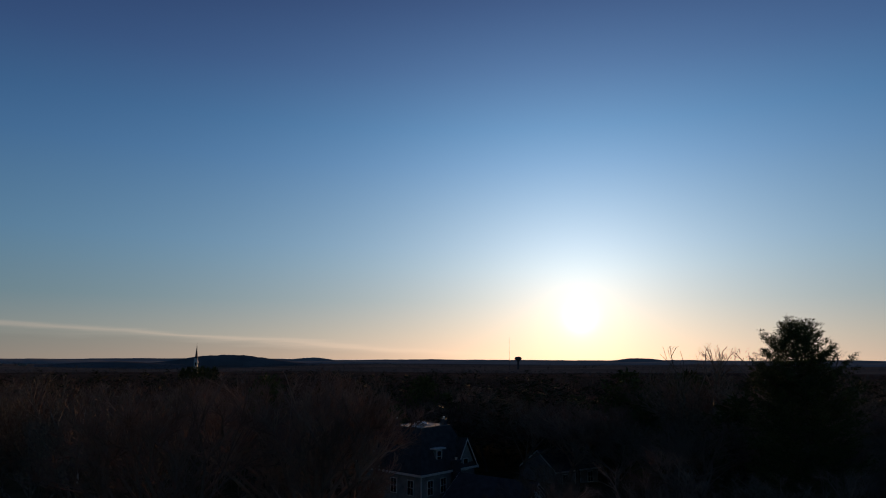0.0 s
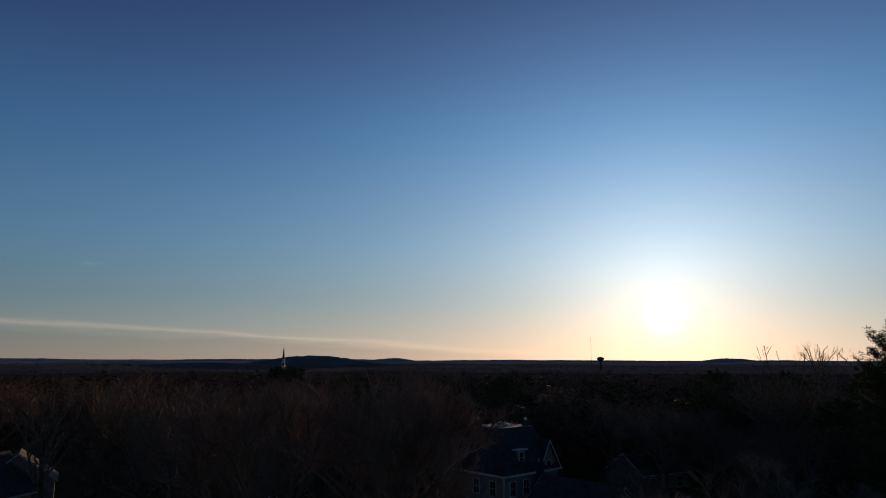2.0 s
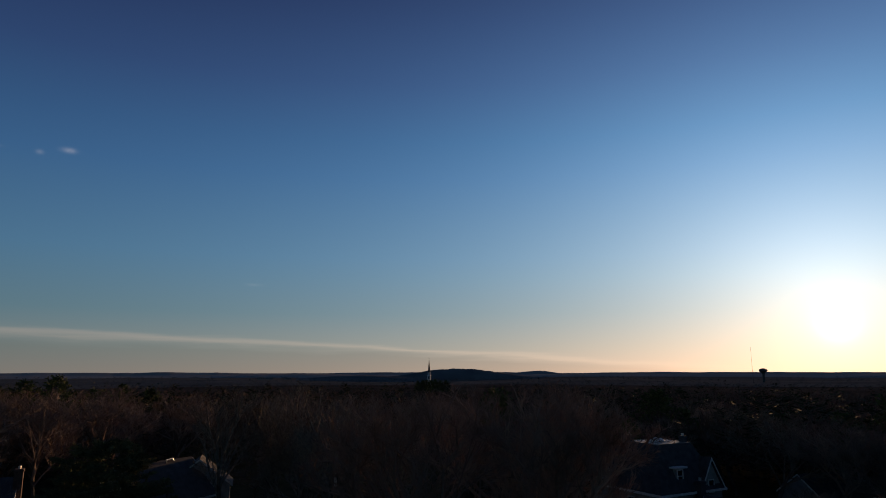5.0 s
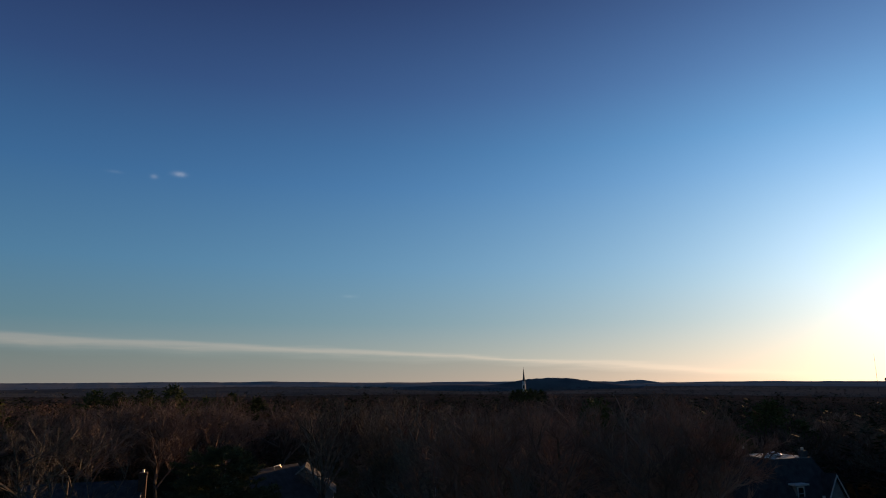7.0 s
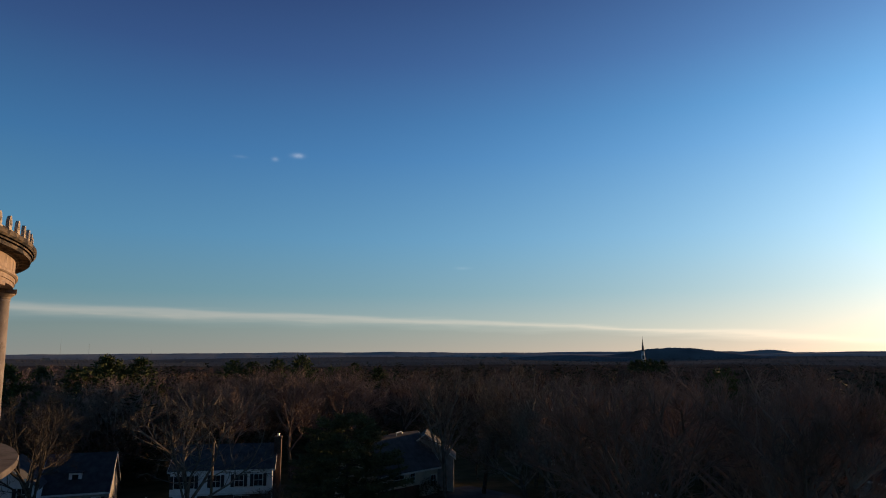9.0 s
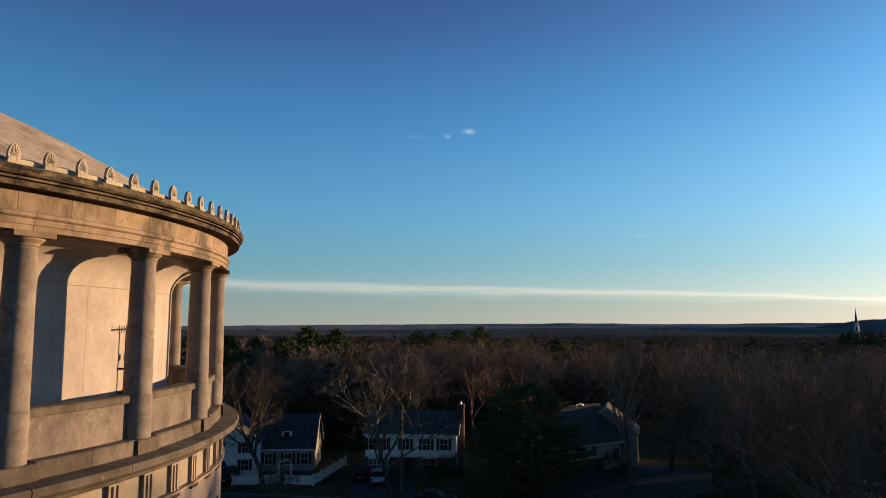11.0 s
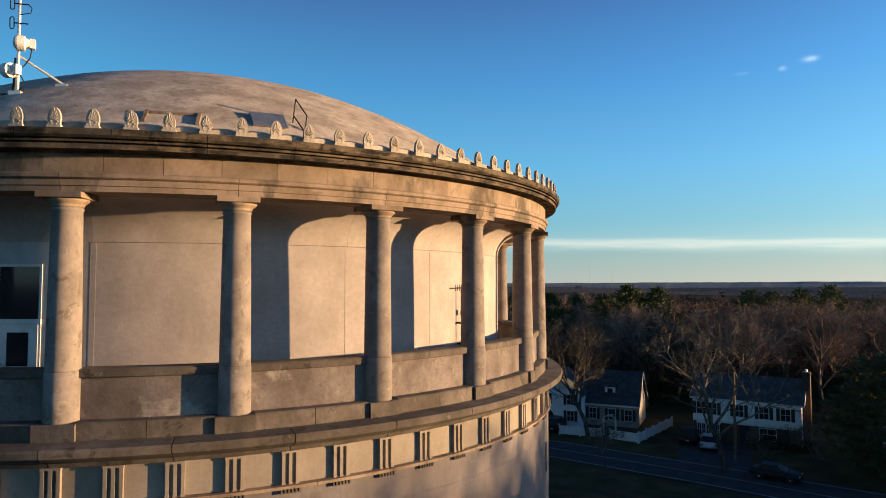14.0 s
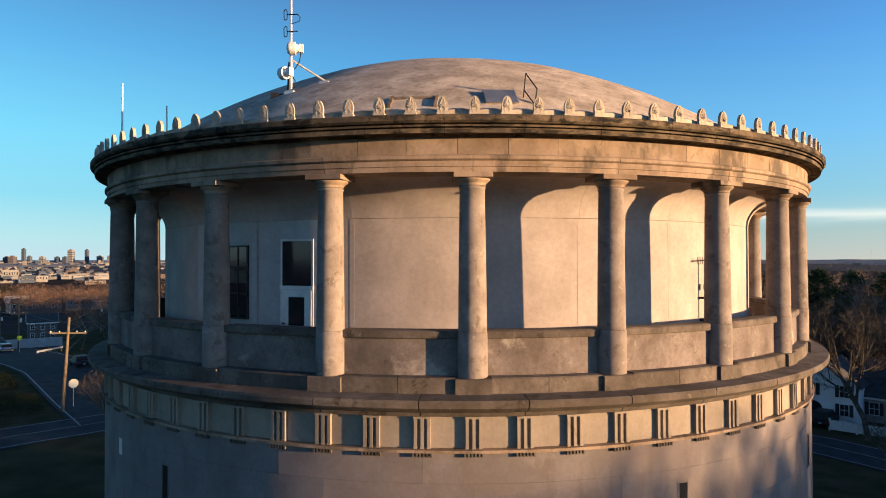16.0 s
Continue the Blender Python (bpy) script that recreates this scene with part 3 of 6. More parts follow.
# antefixes: upright palmettes with raised ribs
bm = bmesh.new()
out = [(-.10, 0), (-.10, .08), (-.095, .10), (-.108, .16), (-.10, .235), (-.072, .31), (-.035, .355), (0, .37), (.035, .355), (.072, .31), (.10, .235), (.108, .16), (.095, .10), (.10, .08), (.10, 0)]
fr = [bm.verts.new((x, -0.035, zz)) for x, zz in out]
bk = [bm.verts.new((x, 0.035, zz)) for x, zz in out]
bm.faces.new(fr)
bm.faces.new(bk[::-1])
for i in range(len(out)):
    j = (i + 1) % len(out)
    bm.faces.new((fr[j], fr[i], bk[i], bk[j]))
for i in range(7):
    a = radians(-66 + 22 * i)
    l = 0.20 - 0.05 * abs(i - 3) / 3
    p0, p1 = Vector((0.03 * math.sin(a), -0.04, .13 + .03 * math.cos(a))), Vector((l * 0.48 * math.sin(a), -0.04, .135 + l * math.cos(a) * (1.02 if i == 3 else .95)))
    q = Vector((math.cos(a), 0, -math.sin(a))) * 0.018
    vs = [bm.verts.new(v) for v in (p0 - q * .4, p1 - q, p1 + q, p0 + q * .4)]
    tp = [bm.verts.new(v + Vector((0, -0.008, 0))) for v in ((p0), (p1))]
    bm.faces.new((vs[0], vs[1], tp[1], tp[0]))
    bm.faces.new((tp[0], tp[1], vs[2], vs[3]))
    bm.faces.new((vs[1], vs[2], tp[1]))
for s in (-1, 1):
    for cx, cz, rr in ((.05, .115, .028), (.035, .065, .02)):
        c0 = bm.verts.new((s * cx, -.044, cz))
        rg = [bm.verts.new((s * cx + rr * math.cos(k * math.pi / 3), -.036, cz + rr * math.sin(k * math.pi / 3))) for k in range(6)]
        for k in range(6):
            bm.faces.new((c0, rg[(k + 1) % 6], rg[k]) if s > 0 else (c0, rg[k], rg[(k + 1) % 6]))
box(bm, -.115, .115, -.05, .12, -.03, .055)
bmesh.ops.recalc_face_normals(bm, faces=bm.faces)
ant = bpy.data.meshes.new("antefix")
bm.to_mesh(ant)
bm.free()
ant.materials.append(ANTEFIX_STONE)
for k in range(120):
    put("antefix", ant, tower, turn(PHI0 + .1 + 3.0 * k) @ pose(0, -11.77, ROOF, 0, 0, 0))
# roof gutter and dome
part("roof_gutter", lathe([(11.2, ROOF - .3), (11.2, ROOF + .05), (10.5, ROOF + .06), (10.5, ROOF - .3)], 100), DIRTY_STONE, tower)


DOME_X, DOME_Y = 0.0, -0.52


def dome_h(r):
    return C + 6.665 - .0340 * r * r + 1.9e-6 * r ** 4


verts, faces, nr, ns = [], [], 30, 150
for j in range(nr):
    r = 11.15 * (1 - j / (nr - 1)) + 0.01
    for i in range(ns):
        a = 2 * math.pi * i / ns
        x, y = DOME_X + r * math.cos(a), DOME_Y + r * math.sin(a)
        verts.append((x, y, dome_h(r) + 0.02 * noise.noise(Vector((x * .5, y * .5, 3))) + 0.008 * noise.noise(Vector((x * 2, y * 2, 9)))))
for j in range(nr - 1):
    for i in range(ns):
        a, b = j * ns + i, j * ns + (i + 1) % ns
        faces.append((a, b, b + ns, a + ns))
faces.append(tuple((nr - 1) * ns + i for i in range(ns)))
put("dome", data_from("dome", verts, faces, DOME_SKIN, True), tower, label="shallow concrete dome, rough and streaked")
bm = bmesh.new()
tube(bm, (DOME_X, DOME_Y, dome_h(0) - .1), (DOME_X, DOME_Y, dome_h(0) + .16), .03, .02)
tube(bm, (DOME_X, DOME_Y, dome_h(0) + .14), (DOME_X, DOME_Y, dome_h(0) + .2), .055, .03)
part("finial", bm, BLACK_IRON, tower)
# drum behind the columns: panels with open joints and a cove at the top
DR = 9.885
bm = lathe([(DR - .06, C - 2.6), (DR - .06, C + 1.75)], 150)
drum = part("drum_wall", bm, PLASTER, tower, "smooth tan plaster wall set back behind the columns")
cove = [(DR - .3, C + .92), (DR, C + .92)] + [(DR + .92 * (1 - math.cos(radians(a))), C + .93 + .80 * math.sin(radians(a))) for a in range(5, 95, 5)] + [(DR - .3, C + 1.74)]
for k in range(N_COL):
    phi = 1.6 + STEP * k
    me_p = arc_block("wall_panel", [(DR - .12, C - 2.5), (DR, C - 2.5), (DR, C + .912), (DR - .12, C + .912)], 7.487, 8, PLASTER) if k == 0 else me_p
    me_c = arc_block("cove_panel", cove, 7.487, 8, PLASTER) if k == 0 else me_c
    me_b = arc_block("joint_strip", [(DR - .05, C - 2.5), (DR + .003, C - 2.5), (DR + .003, C + .905), (DR - .05, C + .905)], .32, 2, PLASTER) if k == 0 else me_b
    mid = phi + 7.5
    ob = put("wall_panel", me_p, drum, turn(mid))
    put("cove_panel", me_c, drum, turn(mid))
    put("joint_strip", me_b, drum, turn(phi))


def on_drum(phi, z, out=0.0):
    """Axes at a place on the drum: x along the wall, y inwards, z up."""
    return turn(phi) @ pose(0, -(DR + out), z)


# pale painted sheets on the drum beside the door
for phi, half in ((-20.4, 7.0), (-6.3, 6.6)):
    me = arc_block("painted_sheet", [(DR - .02, C - 2.4), (DR + .022, C - 2.4), (DR + .022, C + .91), (DR - .02, C + .91)], half, 8, GREY_PANEL)
    put("painted_sheet", me, drum, turn(phi), "pale grey painted sheet")
# door with a tall dark transom
door = put("door", None, tower, on_drum(-6.5, C - 2.42, .018))
part("door_frame", boxes((-.45, -.40, -.008, .05, 0, 2.85), (.40, .45, -.008, .05, 0, 2.85), (-.45, .45, -.008, .05, 2.85, 2.90), (-.46, .46, -.03, .05, 1.73, 1.82)), WHITE_PAINT, door, "white painted door frame")
part("transom", boxes((-.40, .40, -.005, .02, 1.82, 2.85)), WINDOW_DARK, door, "tall dark pane over the door")
part("door_leaf", boxes((-.40, -.22, -.02, .03, .02, 1.72), (.22, .40, -.02, .03, .02, 1.72), (-.22, .22, -.02, .03, .02, .90), (-.22, .22, -.02, .03, 1.56, 1.72)), WHITE_PAINT, door, "white door leaf")
part("door_pane", boxes((-.22, .22, -.016, .01, .90, 1.56)), WINDOW_DARK, door)
bm = bmesh.new()
tube(bm, (-.32, -.06, .95), (-.32, -.12, .95), .022)
tube(bm, (-.32, -.12, .95), (-.24, -.12, .95), .015)
part("door_handle", bm, BLACK_IRON, door)
# tall window with glazing bars
win = put("window", None, tower, on_drum(-17.0, C - 1.40, .03))
part("window_frame", boxes((-.36, -.32, -.03, .05, 0, 1.75), (.32, .36, -.03, .05, 0, 1.75), (-.32, .32, -.03, .05, 1.71, 1.75), (-.36, .36, -.05, .05, -.03, 0.0), (-.32, .32, -.028, .02, .56, .60), (-.32, .32, -.028, .02, 1.20, 1.24), (-.015, .015, -.026, .02, 0, .56), (-.015, .015, -.026, .02, .60, 1.20), (-.015, .015, -.026, .02, 1.24, 1.71)), BLACK_IRON, win)
part("window_pane", boxes((-.32, .32, -.012, .012, 0, .56)), WINDOW_DARK, win)
part("window_pane", boxes((-.32, .32, -.012, .012, .60, .84)), WINDOW_DARK, win)
# the pale reflection in this pane is put in as colour
part("window_blind", boxes((-.32, .32, -.014, .012, .84, 1.20)), DIRTY_STONE, win, "pane made pale to stand in for a reflection")
part("window_pane", boxes((-.32, .32, -.012, .012, 1.24, 1.71)), WINDOW_DARK, win)
# slit windows of the lower wall
for phi, zt in ((39.4, -4.65), (69.4, -4.66), (-19.8, -4.66), (98.0, -4.6), (-50.0, -4.6)):
    s = put("slit_window", None, tower, turn(phi) @ pose(0, -11.5, C + zt - .82))
    part("slit_opening", boxes((-.11, .11, -.004, .06, 0, .82)), WINDOW_DARK, s, "narrow dark slit")
    part("slit_surround", boxes((-.14, -.11, -.012, .06, -.03, .85), (.11, .14, -.012, .06, -.03, .85), (-.11, .11, -.012, .06, .82, .85), (-.11, .11, -.012, .06, -.03, 0)), WALL_STONE, s)
me = arc_block("patch", [(11.45, C - 4.9), (11.506, C - 4.9), (11.506, C - 4.5), (11.45, C - 4.5)], .55, 2, WHITE_PAINT)
put("patch", me, tower, turn(-32.2), "pale repair patch")
# slim aerial bracket on the drum
br = tagged(new("wall_aerial"), "thin dark aerial with a cross bar on the drum wall", "aerial")
br.matrix_basis = on_drum(53.6, C - 1.55, .12)
bm = bmesh.new()
tube(bm, (0, 0, 0), (0, 0, 1.55), .018)
part("mast", bm, BLACK_IRON, br)
bm = bmesh.new()
tube(bm, (-.33, 0, 1.50), (.22, 0, 1.52), .016)
part("cross_bar", bm, BLACK_IRON, br)
for zz in (0.0, .55):
    part("bracket", boxes((-.035, .035, -.03, .12, zz, zz + .05)), BLACK_IRON, br)
for k in range(6):
    xk = -.30 + .10 * k
    bm = bmesh.new()
    tube(bm, (xk, 0, 1.42), (xk, 0, 1.60), .007, n=5)
    part("element", bm, BLACK_IRON, br)
part("feed_box", boxes((.0, .07, -.04, .04, .78, .92)), GALV, br)

# ---------------------------------------------------------------- things on the roof
def dome_z(x, y):
    return dome_h(math.hypot(x - DOME_X, y - DOME_Y))


mx, my = -1.75, -9.00
mz = dome_z(mx, my)
mast = tagged(new("antenna_mast"), "pale steel mast with dishes and loop aerials standing on the dome", "antenna mast")
mast.matrix_basis = pose(mx, my, mz, 0, 0, 0)
bm = bmesh.new()
tube(bm, (0, 0, -.05), (0, 0, 2.2), .034, .030, 10)
tube(bm, (0, 0, 2.2), (0, 0, 3.4), .028, .02, 8)
part("pole", bm, GALV, mast)
part("foot_plate", boxes((-.12, .12, -.11, .11, -.06, .03)), GALV, mast)
bm = bmesh.new()
tube(bm, (0, 0, .82), (.69, .48, .36), .026, .026)
part("brace", bm, GALV, mast)
part("brace_foot", boxes((.58, .82, .38, .58, .26, .34)), GALV, mast)
bm = bmesh.new()
tube(bm, (-.11, .07, 0.0), (-.08, .07, .78), .035)
part("cable_duct", bm, BLACK_IRON, mast)
for zz in (1.52, 1.94):
    bm = bmesh.new()
    pts = [(-.14 + .045 * math.cos(a), -.02, zz + (.085 if math.sin(a) > 0 else -.085) + .045 * math.sin(a)) for a in [i * math.pi / 6 for i in range(12)]]
    for a, b in zip(pts, pts[1:] + pts[:1]):
        tube(bm, a, b, .011, n=6)
    tube(bm, (-.10, -.02, zz), (.19, -.02, zz - .02), .014, n=6)
    part("loop_aerial", bm, BLACK_IRON, mast)


def dish(z, side, r):
    """A shrouded microwave dish: drum, bulged front cover, and the box behind."""
    d = put("dish", None, mast, pose(side * .12, -.11, z, 0, 0, 22 if side > 0 else -18))
    m = Matrix.Rotation(radians(90), 4, "Y")
    bm = lathe([(r * .5, -.15), (r * .62, -.14), (r * .68, -.08), (r, -.06), (r, .07), (r * .94, .10), (r * .7, .135), (r * .35, .155), (r * .05, .16)], 28)
    bmesh.ops.transform(bm, matrix=m @ Matrix.Rotation(radians(180), 4, "X"), verts=bm.verts)
    bmesh.ops.recalc_face_normals(bm, faces=bm.faces)
    part("shroud", bm, DISH_WHITE, d, "white round dish cover")
    part("radio_box", boxes((.15, .25, -.07, .07, -.10, .10)), DISH_WHITE, d)
    bm = bmesh.new()
    tube(bm, (.1, .0, 0), (-.05, .2, 0), .025)
    part("mount", bm, BLACK_IRON, d)


dish(1.05, 1, .16)
dish(.46, -1, .155)
bm = bmesh.new()
pts = [(.26, -.1, 1.05), (.32, -.1, .9), (.30, -.12, .72), (.18, -.1, .57), (.08, -.1, .5)]
for a, b in zip(pts, pts[1:]):
    tube(bm, a, b, .012, n=5)
part("cable", bm, BLACK_IRON, mast)
bm = bmesh.new()
pts = [(.1, -.1, .38), (.17, -.1, .25), (.16, -.1, .1), (.06, -.1, .03)]
for a, b in zip(pts, pts[1:]):
    tube(bm, a, b, .012, n=5)
part("cable", bm, BLACK_IRON, mast)
bm = bmesh.new()
pts = [(.19, -.02, 1.92), (.26, -.02, 1.84), (.24, -.02, 1.74), (.03, -.02, 1.70)]
for a, b in zip(pts, pts[1:]):
    tube(bm, a, b, .010, n=5)
part("cable", bm, BLACK_IRON, mast)

for (x, y, hgt, lab) in ((-10.55, -4.9, 3.9, "tall thin whip aerial in pale and black on the roof edge"), (-9.5, -3.95, 2.75, "short pale whip aerial on the roof edge")):
    w = tagged(new("whip_aerial"), lab, "aerial")
    base = min(dome_z(x, y), ROOF)
    w.location = (x, y, base - .05)
    bm = bmesh.new()
    tube(bm, (0, 0, 0), (0, 0, hgt * .5), .026, .024)
    part("lower_tube", bm, BLACK_IRON, w)
    bm = bmesh.new()
    tube(bm, (0, 0, hgt * .5), (0, 0, hgt), .034, .026)
    part("upper_tube", bm, DISH_WHITE, w)
    part("clamp", boxes((-.14, .14, -.05, .05, .12, .18)), BLACK_IRON, w)
    part("clamp", boxes((-.10, .10, -.05, .05, .32, .37)), BLACK_IRON, w)

# roof hatch with its raised lid, a hand loop, and a timber frame
hx, hy = 3.60, -9.54
hatch = tagged(new("roof_hatch"), "low roof hatch with a propped grey-blue sheet metal lid", "hatch")
hatch.matrix_basis = pose(hx, hy, dome_z(hx, hy), 0, 0, math.degrees(math.atan2(hx, -hy))) @ pose(0, 0, 0, 34, 0, 0) @ Matrix.Diagonal((.72, .78, .32, 1))
part("kerb", boxes((-.50, -.44, -.42, .42, -.1, .16), (.44, .50, -.42, .42, -.1, .16), (-.44, .44, -.42, -.36, -.1, .16), (-.44, .44, .36, .42, -.1, .16)), DOME_SKIN, hatch)
part("lid", boxes((-.50, .50, -.45, .45, .17, .20), m=pose(0, 0, 0, 6, 0, 0)), HATCH_BLUE, hatch, "grey-blue sheet metal lid")
for k in range(15):
    xk = -.46 + .92 * k / 14
    part("lid_rib", boxes((xk - .016, xk + .016, -.44, .44, .203, .222), m=pose(0, 0, 0, 6, 0, 0)), HATCH_BLUE, hatch)
hx, hy = 4.22, -9.36
loop = tagged(new("roof_ladder_rail"), "black iron ladder rail bent to a point, fixed on the dome", "rail")
loop.matrix_basis = pose(hx, hy, dome_z(hx, hy), 0, 0, math.degrees(math.atan2(hx, -hy))) @ Matrix.Diagonal((.58, .8, .8, 1))
bm = bmesh.new()
for a, b in (((-.18, .25, .05), (-.12, .12, .78)), ((-.12, .12, .78), (.22, -.12, .30)), ((.22, -.12, .30), (.10, -.2, -.15)), ((-.16, .2, .35), (.10, -.2, -.15)), ((.1, -.2, -.15), (.1, -.2, -.25))):
    tube(bm, a, b, .022, n=8)
part("rail", bm, BLACK_IRON, loop)
part("foot", boxes((-.26, -.08, .18, .32, -.02, .07)), BLACK_IRON, loop)
hx, hy = 1.86, -10.22
fr = tagged(new("roof_frame"), "low pale timber and metal frame lying on the dome behind the antefixes", "frame")
fr.matrix_basis = pose(hx, hy, dome_z(hx, hy) - .02, 0, 0, math.degrees(math.atan2(hx, -hy))) @ pose(0, 0, -.08, 34, 0, 0) @ Matrix.Scale(.85, 4)
part("side", boxes((-.62, -.54, -.3, .35, 0, .16)), LIMESTONE, fr)
part("side", boxes((.54, .62, -.3, .35, 0, .16)), LIMESTONE, fr)
part("top", boxes((-.54, .54, .25, .35, 0, .14)), LIMESTONE, fr)
part("sheet", boxes((-.54, .54, -.3, .25, .0, .05)), DIRTY_STONE, fr)
part("vent", boxes((-.20, -.02, -.10, .02, .05, .09)), WINDOW_DARK, fr)
part("vent", boxes((.18, .36, -.10, .02, .05, .09)), WINDOW_DARK, fr)
bx = tagged(new("junction_box"), "small dark cable box with slack cable on the dome", "box")
bx.matrix_basis = pose(-2.12, -9.12, dome_z(-2.12, -9.12), 0, 0, 20)
part("case", boxes((-.10, .10, -.07, .07, -.06, .09)), BLACK_IRON, bx)
bm = bmesh.new()
pts = [(.05, 0, .05), (.18, .03, .09), (.30, .06, .08), (.40, .12, .06)]
for a, b in zip(pts, pts[1:]):
    tube(bm, a, b, .02, n=6)
part("cable", bm, BLACK_IRON, bx)

# ---------------------------------------------------------------- land
def smooth(a, b, x):
    t = min(1.0, max(0.0, (x - a) / (b - a)))
    return t * t * (3 - 2 * t)


def land(x, y):
    """Height of the ground: a low knoll under the tower, woods falling away, rising again far off."""
    r = math.hypot(x, y)
    h = GROUND_AT_TOWER * max(1 - smooth(14, 42, r), smooth(-8, -26, x) * (1 - smooth(75, 160, r)))
    h += 2.2 * math.exp(-((x - 84) ** 2 + (y + 24) ** 2) / 900) + 1.4 * math.exp(-((x - 64) ** 2 + (y - 38) ** 2) / 160)
    h -= 14 * smooth(110, 900, r) + 8 * smooth(-30, -400, x) * smooth(100, 500, r)
    if r > 700:
        a = math.atan2(x, y)
        n = noise.noise(Vector((math.sin(a) * 5, math.cos(a) * 5, r * .0006)))
        h += (10 + 6 * n) * smooth(900, 3200, r) + 7 * noise.noise(Vector((x * .0016, y * .0016, 5))) * smooth(700, 1500, r)
    return h


verts, faces = [(0, 0, land(0, 0))], []
radii = [3.0 * i for i in range(1, 50)] + [150 * 1.055 ** i for i in range(66)]
radii = [r for r in radii if r < 4850]
ns = 240
for r in radii:
    for i in range(ns):
        a = 2 * math.pi * i / ns
        x, y = r * math.cos(a), r * math.sin(a)
        verts.append((x, y, land(x, y)))
faces += [(0, 1 + i, 1 + (i + 1) % ns) for i in range(ns)]
for j in range(len(radii) - 1):
    for i in range(ns):
        a, b = 1 + j * ns + i, 1 + j * ns + (i + 1) % ns
        faces.append((a, a + ns, b + ns, b))
# beyond 1500 m the ground takes the haze-coloured woods
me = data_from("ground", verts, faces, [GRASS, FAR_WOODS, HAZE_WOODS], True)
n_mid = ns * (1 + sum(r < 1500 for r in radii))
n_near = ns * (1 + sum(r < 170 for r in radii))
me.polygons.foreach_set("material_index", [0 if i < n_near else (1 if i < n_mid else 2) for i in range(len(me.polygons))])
tagged(new("ground", me), "dim winter grass and leaf-covered ground", "ground", kind="structure")


def ridge(name, dist, base, amp, seed, freq):
    """A far ridge: a band of low hills at a distance, all round."""
    vs, fs, n = [], [], 1440
    for i in range(n):
        a = 2 * math.pi * i / n
        t = noise.noise(Vector((math.cos(a) * freq, math.sin(a) * freq, seed))) + .4 * noise.noise(Vector((math.cos(a) * freq * 4, math.sin(a) * freq * 4, seed))) + .15 * noise.noise(Vector((math.cos(a) * freq * 15, math.sin(a) * freq * 15, seed))) + .10 * noise.noise(Vector((math.cos(a) * freq * 50, math.sin(a) * freq * 50, seed)))
        top = base + amp * t
        for d, z in ((-700, -60), (-220, top * .6 - 8), (-40, top - .8), (120, top), (500, -60)):
            vs.append(((dist + d) * math.sin(a), (dist + d) * math.cos(a), z))
    for i in range(n):
        for j in range(4):
            a, b = i * 5 + j, ((i + 1) % n) * 5 + j
            fs.append((a, a + 1, b + 1, b))
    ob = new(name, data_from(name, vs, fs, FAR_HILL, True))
    return tagged(ob, "low blue hazy wooded hills on the horizon", "hills", kind="structure")


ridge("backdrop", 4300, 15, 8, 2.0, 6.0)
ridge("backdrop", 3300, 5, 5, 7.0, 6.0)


def hill(az, dist, wide, top, deep=160):
    """One smooth wooded hill that stands over the horizon."""
    vs, fs, n, k = [], [], 150, 6
    a0 = radians(az)
    for i in range(n + 1):
        u = -1 + 2 * i / n
        crest = top * (math.cos(u * math.pi / 2) ** 2) * (1 + .12 * noise.noise(Vector((u * 3, az, 0))) + .06 * noise.noise(Vector((u * 14, az, 0))) + .05 * noise.noise(Vector((u * 60, az, 0))))
        for j in range(k + 1):
            v = -1 + 2 * j / k
            d = dist + v * deep
            s = u * wide
            z = -30 + (crest + 30) * (1 - v * v)
            vs.append((d * math.sin(a0) + s * math.cos(a0), d * math.cos(a0) - s * math.sin(a0), z))
    for i in range(n):
        for j in range(k):
            a = i * (k + 1) + j
            fs.append((a, a + 1, a + k + 2, a + k + 1))
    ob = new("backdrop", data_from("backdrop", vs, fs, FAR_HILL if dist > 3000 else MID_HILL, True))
    tagged(ob, "rounded wooded hill on the horizon", "hill", kind="structure")


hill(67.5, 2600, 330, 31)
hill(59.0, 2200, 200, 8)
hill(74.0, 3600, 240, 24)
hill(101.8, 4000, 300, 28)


# ---------------------------------------------------------------- roads
def strip(name, centre, width, material, lift=0.05, label="", category="road"):
    """A ribbon of road or paint along a line of points, laid on the ground."""
    vs, fs, pts = [], [], []
    for (x0, y0), (x1, y1) in zip(centre, centre[1:]):
        n = max(1, int(math.hypot(x1 - x0, y1 - y0) / 2.5))
        pts += [(x0 + (x1 - x0) * i / n, y0 + (y1 - y0) * i / n) for i in range(n)]
    pts.append(centre[-1])
    for i, (x, y) in enumerate(pts):
        a, b = pts[max(0, i - 1)], pts[min(len(pts) - 1, i + 1)]
        t = Vector((b[0] - a[0], b[1] - a[1])).normalized()
        nx, ny = -t.y, t.x
        m = 4 if width > 2 else 1
        for j in range(m + 1):
            w = width * (j / m - .5)
            px, py = x + nx * w, y + ny * w
            vs.append((px, py, land(px, py) + lift))
    m = 4 if width > 2 else 1
    for i in range(len(pts) - 1):
        for j in range(m):
            a = i * (m + 1) + j
            fs.append((a + 1, a, a + m + 1, a + m + 2))
    ob = new(name, data_from(name, vs, fs, material))
    if label:
        tagged(ob, label, category, kind="structure")
    return ob


def shifted(line, w):
    out = []
    for i, (x, y) in enumerate(line):
        a, b = line[max(0, i - 1)], line[min(len(line) - 1, i + 1)]
        t = Vector((b[0] - a[0], b[1] - a[1])).normalized()
        out.append((x - t.y * w, y + t.x * w))
    return out


